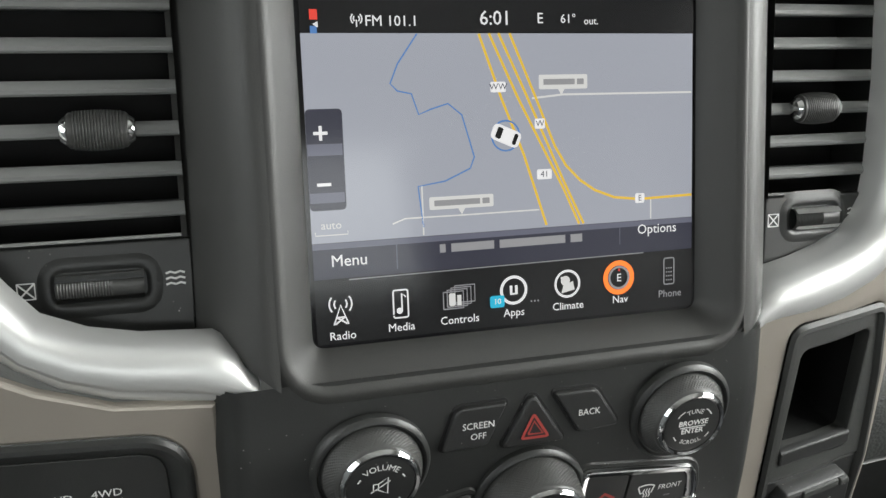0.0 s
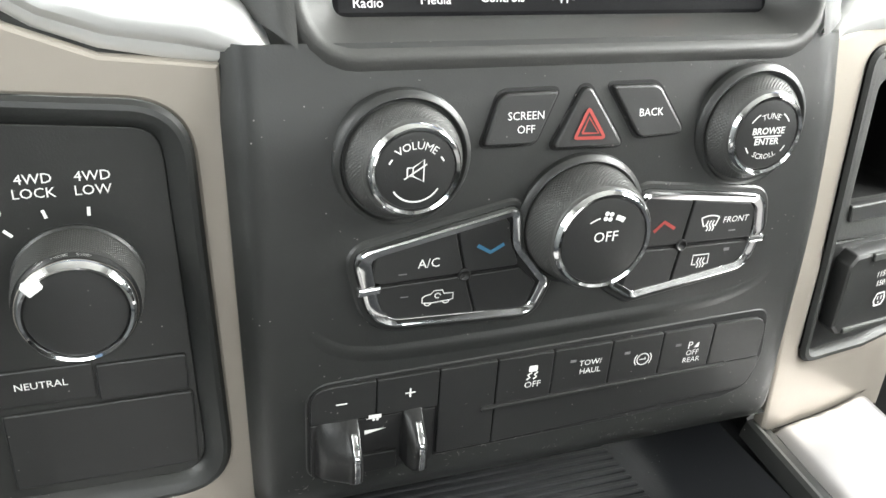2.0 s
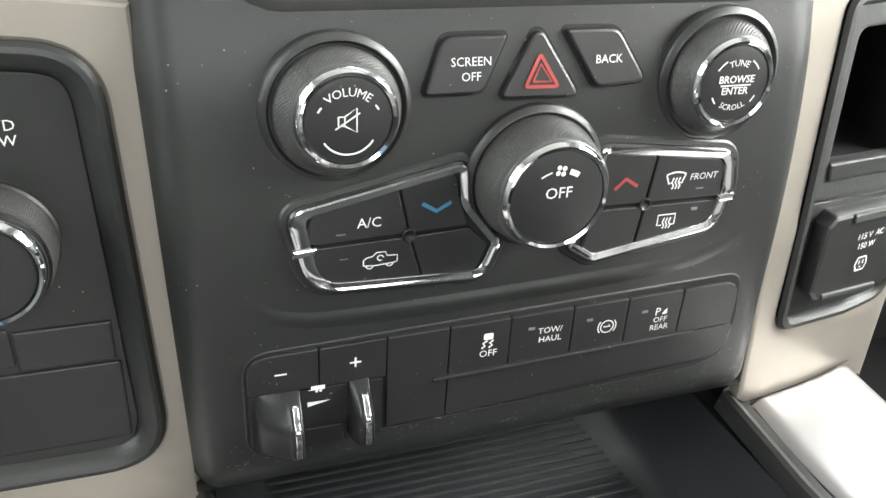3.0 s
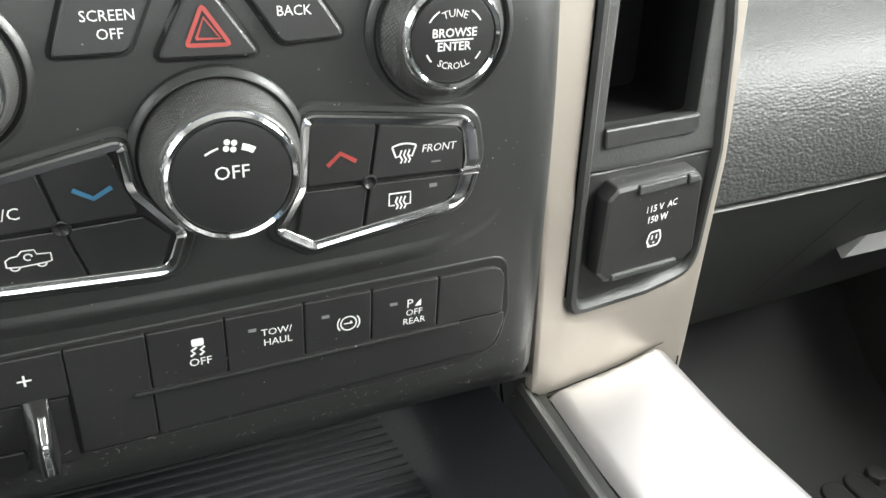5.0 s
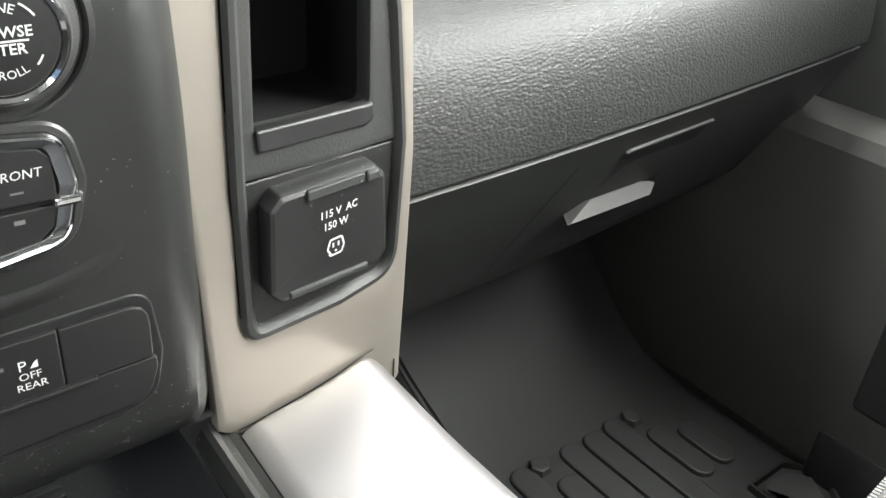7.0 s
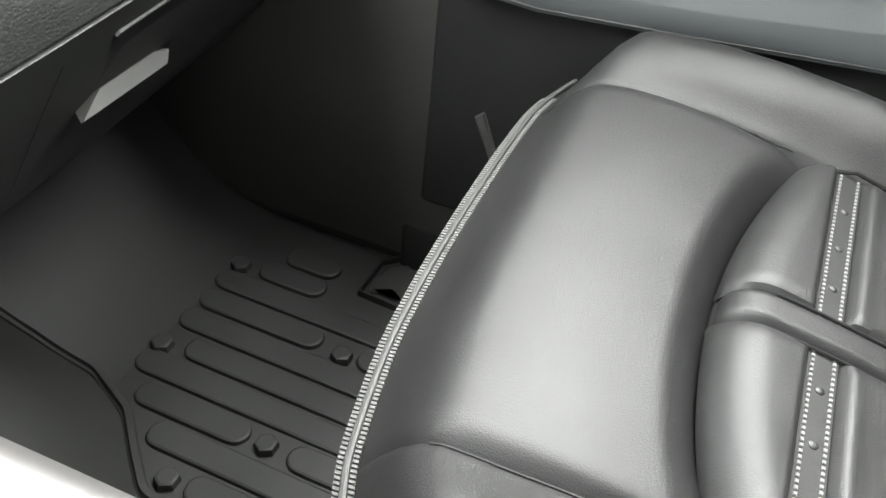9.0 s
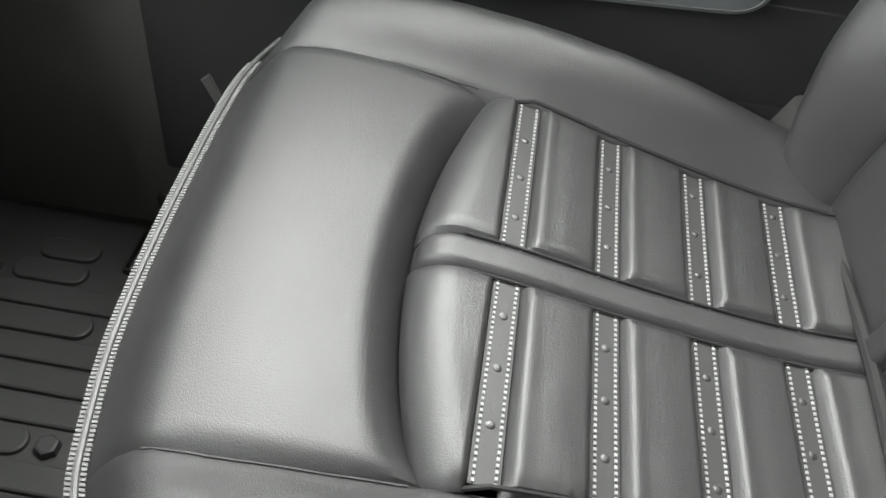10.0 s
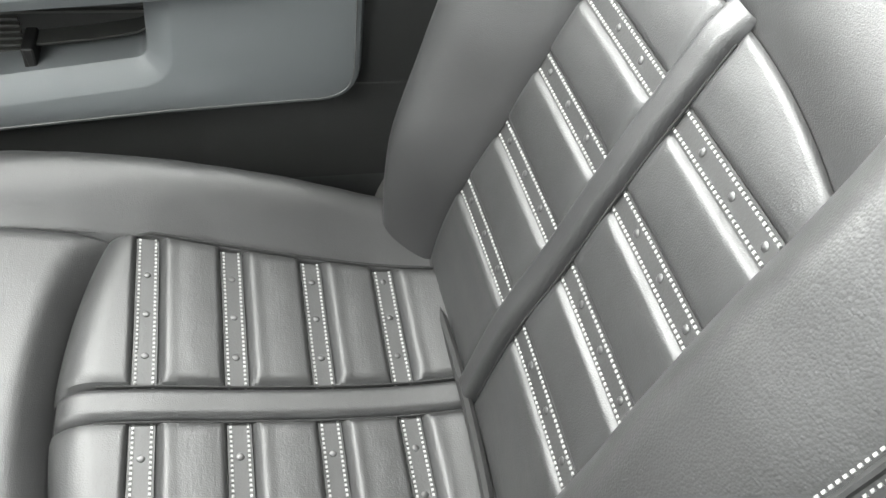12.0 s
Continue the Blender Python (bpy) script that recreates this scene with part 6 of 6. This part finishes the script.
for side in (0.0, 1.0):
    part("side_skirt", grid(lambda s, t, e=side: Vector((zip_at(e).x + (0.012 if e else -0.012) * min(1, s * 6), zip_at(e).y - 0.46 * s, 0.33 - 0.24 * t)), 12, 6), M_LEATHER, seat)
part("seat_base", block(CX - 0.20, CX + 0.20, -0.62, -0.20, -0.008, 0.31, 0.02), M_DARK, seat, "black seat base")

part("cushion_core", grid(lambda s, t: Vector((CX + (2 * s - 1) * (HW(-0.20 - 0.41 * t) + 0.012), -0.20 - 0.41 * t, CZ(-0.20 - 0.41 * t) - 0.046)), 12, 24), M_DARK, seat, "dark padding below the seams")
# insert of the cushion: rows of panels between stitched, studded strips, split by a strap
STRAP = (-0.0135, 0.0135)
ROWS_Y = [-0.3645, -0.4255, -0.4870, -0.5455]
SW = 0.0079


def stitch_line(a, b, surf, n_up, parent, pitch=0.0036):
    """White stitches from a to b on a surface function surf(p, q, h)."""
    bm = bmesh.new()
    length = math.hypot(b[0] - a[0], b[1] - a[1])
    n = max(2, int(length / pitch))
    dx, dy = (b[0] - a[0]) / n, (b[1] - a[1]) / n
    for i in range(n):
        p0 = (a[0] + dx * (i + 0.20), a[1] + dy * (i + 0.20))
        p1 = (a[0] + dx * (i + 0.80), a[1] + dy * (i + 0.80))
        q = Vector((-dy, dx)).normalized() * 0.00085
        lo = [surf(p0[0] + q.x, p0[1] + q.y, 0.0), surf(p0[0] - q.x, p0[1] - q.y, 0.0), surf(p1[0] - q.x, p1[1] - q.y, 0.0), surf(p1[0] + q.x, p1[1] + q.y, 0.0)]
        up = [c + n_up * 0.0008 for c in lo]
        c = sum(up, Vector()) / 4
        up = [c + (v - c) * 0.8 for v in up]
        loops_mesh([lo, up], cap_last=True, bm=bm)
    return tagged(part("stitching", bm, M_THREAD, parent, "white stitching"), kind="stuff")


def quarter(v):
    """Quarter-round edge: 0 at the seam, 1 once past it."""
    v = min(1.0, max(0.0, v))
    return math.sqrt(1 - (1 - v) ** 2)


def quilt(surf, rows, ends, hw, strap_edges, studs, n_up, sw, flip=1, skip=()):
    """Panels, strips, studs and stitches on a surface surf(x, p, h); p runs along the rows' normal."""
    p_first, p_last = ends
    edges = [p_first] + [v for r in rows for v in (r - flip * sw * -1, r + flip * sw * -1)] + [p_last]
    for side in (-1, 1):
        inner = 0.86 * (strap_edges[1] if side > 0 else strap_edges[0])
        # panels
        for k in range(len(rows) + 1):
            pa, pb = edges[2 * k], edges[2 * k + 1]

            def panel(s, t, pa=pa, pb=pb, k=k, side=side, inner=inner):
                u_probe = inner + (side * hw((pa if callable(pa) is False else pb)) - inner) * s
                a = pa(u_probe) if callable(pa) else pa
                b = pb(u_probe) if callable(pb) else pb
                p = a + (b - a) * t
                x = inner + (side * (hw(p) + 0.003) - inner) * s
                f = t if flip > 0 else 1 - t
                long, wide = abs(b - a), abs(side * hw(p) - inner)
                d = f * long
                open_edge = callable(pa) or callable(pb)
                valley = open_edge and flip > 0
                sink = 0.0225 * (1 - quarter(d / 0.026)) if valley else 0.0
                front = 1.0 if valley else quarter(d / 0.005) if open_edge else math.sin(math.pi / 2 * min(1, d / (0.0072 if flip > 0 else 0.0052)))
                near_strap = quarter((abs(x - inner) - 0.0012) / 0.0085)
                ridge = 0.0 if open_edge else (0.0008 if flip > 0 else 0.0003) * math.exp(-((d - 0.0075) / 0.0050) ** 2)
                tuck = 0.25 + 0.75 * quarter((1 - s) * wide / 0.010)
                rise = min(front, quarter((long - d) / 0.0050), near_strap) * tuck
                wr = 0.0012 * math.sin(math.pi * f) + 0.0003 * noise.noise(Vector((x * 40, p * 50, 5.0))) + 0.00012 * noise.noise(Vector((x * 190, p * 90, 9.0)))
                base, top_h = (0.0034, 0.0036) if flip > 0 else (0.0020, 0.0012)
                return surf(CX + x, p, -sink - base + (base + top_h + ridge + wr) * rise)
            part("insert_panel", grid(panel, 30, 36), M_SUEDE, seat, "padded leather insert panel")
        # strips
        for r in rows:
            x0, x1 = inner + side * 0.0006, side * (hw(r) - 0.001)
            st = part("stitched_strip", grid(lambda s, t, x0=x0, x1=x1, r=r: surf(CX + x0 + (x1 - x0) * s, r + sw * 1.02 * (1 - 2 * t), -0.0008), 12, 3), M_STRIP, seat, "grey strip with white stitching and studs")
            for e in (-0.72, 0.72):
                stitch_line((CX + x0, r + e * sw), (CX + x1, r + e * sw), lambda x, p, h: surf(x, p, -0.0006 + h), n_up, st)
            for off in studs:
                x = CX + side * off
                if off < hw(r) - 0.006:
                    bm = bmesh.new()
                    for_up = surf(x, r, -0.0008)
                    tx = Vector((1, 0, 0))
                    ty = n_up.cross(tx)
                    loops = [[for_up + (tx * math.cos(i * math.pi / 6) + ty * math.sin(i * math.pi / 6)) * rr + n_up * hh for i in range(12)] for rr, hh in ((0.0027, 0.0), (0.0025, 0.0005), (0.0017, 0.0009), (0.0006, 0.0010))]
                    part("stud", loops_mesh(loops, cap_last=True, bm=bm), M_STUD, st, "small grey stud")


n_c = Vector((0, -0.18, 0.98)).normalized()
quilt(lambda x, p, h: cushion(x, p) + n_c * h, ROWS_Y, (FRONT, -0.612), HW, STRAP, (0.040, 0.076, 0.112), n_c, SW)
strap = part("cushion_strap", grid(lambda s, t: cushion(CX + STRAP[0] + (STRAP[1] - STRAP[0]) * s, FRONT(0) + 0.001 - 0.309 * t, -0.0024 + 0.0060 * min(1, 5 * s, 5 * (1 - s)) ** 0.6 - 0.0225 * (1 - quarter(0.309 * t / 0.026))), 12, 120), M_LEATHER, seat, "leather strap down the middle of the cushion")
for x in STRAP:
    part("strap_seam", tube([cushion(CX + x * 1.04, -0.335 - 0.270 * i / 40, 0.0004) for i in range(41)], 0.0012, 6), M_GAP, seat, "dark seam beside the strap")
# worn embossed mark on the rear panel, as short bars
for i in range(10):
    x, y = CX - 0.046 - 0.0080 * i, -0.582 - 0.0015 * math.sin(2.3 * i)
    tall = 0.0048 + 0.0014 * math.sin(1.7 * i)
    part("embossed_bar", plate(rounded([(x - 0.0018, y - tall), (x + 0.0012, y - tall * 0.8), (x + 0.0022, y + tall), (x - 0.0008, y + tall * 0.7)], 0.0006, 2), 0.0, lambda u, v, w: cushion(u, v) + n_c * (w + 0.0034), 0.0003, back=-0.003), M_LOWDASH, seat)

for crease in CREASES:
    part("seam", tube(crease, 0.0008, 6), M_DARK, seat, "dark sewn seam beside the nose")
# curved seam, made thick and near-black to carry the valley's shade
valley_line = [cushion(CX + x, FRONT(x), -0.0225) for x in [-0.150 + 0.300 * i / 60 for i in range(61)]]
part("seam", tube(valley_line, 0.0028, 6), M_GAP, seat, "curved seam behind the nose, darkened for the shade in its valley")
# seam lines between bolsters and insert; near-black tubes stand in for crease shade
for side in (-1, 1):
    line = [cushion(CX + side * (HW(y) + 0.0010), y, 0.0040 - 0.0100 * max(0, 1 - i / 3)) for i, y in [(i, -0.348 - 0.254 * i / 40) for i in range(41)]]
    part("seam", tube(line, 0.0015, 6), M_GAP, seat, "seam beside the bolster, darkened for the shade in its crease")

# the cushion is very slightly canted, the backrest upright
pivot = Matrix.Translation((-0.02, 0, 0.36))
CANT = pivot @ Matrix.Rotation(radians(-2.5), 4, "Y") @ pivot.inverted()
for ob in seat.children_recursive:
    ob.data.transform(CANT)

# ---- backrest ----
BY = smooth_table([(0.30, -0.585), (0.35, -0.596), (0.414, -0.611), (0.47, -0.632), (0.528, -0.651), (0.586, -0.672), (0.65, -0.697), (0.75, -0.735), (0.95, -0.80)])
HB = smooth_table([(0.30, 0.124), (0.36, 0.134), (0.44, 0.133), (0.55, 0.128), (0.66, 0.124), (0.72, 0.112), (0.8, 0.11)])
n_b = Vector((0, 0.937, 0.349)).normalized()


def backrest(x, z, h=0.0):
    u = (x - CX) / 0.15
    return Vector((x, BY(z) + 0.008 * min(1.4, u * u), z - 0.006 * u * u)) + n_b * h


TOPARC = lambda u: 0.643 - 0.019 * (abs(u) / 0.123) ** 2
SWEEP = lambda u: 0.45 * u * u - 0.011 * u
quilt(lambda x, p, h: backrest(x, p + SWEEP(x - CX), h), [0.4176, 0.4745, 0.5330, 0.5895], (0.333, TOPARC), HB, STRAP, (0.0435, 0.079, 0.115), n_b, SW, flip=-1)
part("back_core", grid(lambda s, t: backrest(CX + (2 * s - 1) * 0.155, 0.33 + 0.36 * t, -0.012), 10, 16), M_LEATHER, seat, "dark padding below the seams")
part("back_strap", grid(lambda s, t: backrest(CX + STRAP[0] + (STRAP[1] - STRAP[0]) * s, 0.335 + 0.314 * t, (-0.0024 + 0.0098 * min(1, 5 * s, 5 * (1 - s)) ** 0.6) * min(1, 14 * (1.02 - t))), 12, 40), M_LEATHER, seat, "leather strap up the middle of the backrest")
# near-black tube laid in the fold as its shade
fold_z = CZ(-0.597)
part("fold_shade", tube([backrest(CX - 0.150 + 0.300 * i / 30, fold_z + 0.006, 0.0040) for i in range(31)], 0.0046, 8), M_GAP, seat, "dark tube for the shade in the fold between cushion and backrest")
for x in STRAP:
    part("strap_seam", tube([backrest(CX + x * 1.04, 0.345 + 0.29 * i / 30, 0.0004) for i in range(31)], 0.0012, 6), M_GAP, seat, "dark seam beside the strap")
part("upper_back", grid(lambda s, t: backrest(CX - 0.16 + 0.32 * s, TOPARC(-0.16 + 0.32 * s) + SWEEP(-0.16 + 0.32 * s) + (0.94 - TOPARC(-0.16 + 0.32 * s) - SWEEP(-0.16 + 0.32 * s)) * t, 0.012 * min(1, t * 8) ** 0.7 - 0.003), 30, 24), M_LEATHER, seat, "plain leather upper backrest")
FAR_WIDE = smooth_table([(0.31, 0.34), (0.38, 0.60), (0.46, 0.92), (0.56, 1.20), (0.66, 1.32), (0.95, 1.35)])
for side in (-1, 1):
    def back_bolster(s, t, side=side):
        z = 0.315 + 0.60 * t
        hw = HB(min(z, 0.70))
        big = smooth_table([(0.30, 0.030), (0.36, 0.052), (0.45, 0.066), (0.60, 0.068), (0.75, 0.060), (0.95, 0.04)])(z) * (0.85 if side < 0 else 0.80)
        pr, wide = roll_section(s, 1.0, 1.1, 0.062, 0.085) if side < 0 else roll_section(s, 1.1, 2.6, 0.066, 0.037)
        wide *= 1.0 if side < 0 else FAR_WIDE(z)
        wr = 0.0010 * noise.noise(Vector((z * 30, s * 5, 7.0 + side)))
        p = Vector((CX + side * (hw + wide), BY(z) + 0.008, z))
        return p + n_b * (big * pr + wr - 0.004 * max(0, 1 - s * 24) ** 2)
    bb = part("back_bolster", grid(back_bolster, 36, 50), M_CREASED if side < 0 else M_LEATHER, seat, "rounded leather backrest bolster")
    if side < 0:
        cord = [back_bolster(0.748, i / 60) for i in range(61)]
        part("piping", tube(cord, 0.0022), M_DARK, bb, "black piping on the bolster")
        for s_at in (0.734, 0.764):
            bm = bmesh.new()
            pts = [back_bolster(s_at, i / 400) for i in range(401)]
            for i in range(0, 400, 2):
                a, b = pts[i], pts[i + 1]
                up = n_b * 0.0008
                sx = Vector((0.0006, 0, 0))
                loops_mesh([[a + sx, a - sx, b - sx, b + sx], [a + sx + up, a - sx + up, b - sx + up, b + sx + up]], cap_last=True, bm=bm)
            tagged(part("stitching", bm, M_THREAD, bb, "white double stitching"), kind="stuff")
part("back_shell", grid(lambda s, t: Vector((CX - 0.26 + 0.52 * s, BY(0.31 + 0.62 * t) - 0.10, 0.31 + 0.62 * t)), 4, 8), M_DARK, seat)
part("hinge_cover", plate(rounded([(-0.556, 0.318), (-0.572, 0.358), (-0.592, 0.362), (-0.640, 0.330), (-0.640, 0.250), (-0.604, 0.262), (-0.574, 0.284)], [0.012, 0.008, 0.012, 0.01, 0.01, 0.02, 0.014], 6), 0.034, lambda u, v, w: Vector((CX + 0.212 + w, u, v)), 0.010, back=-0.02), M_HOOD, seat, "dark glossy recliner cover")
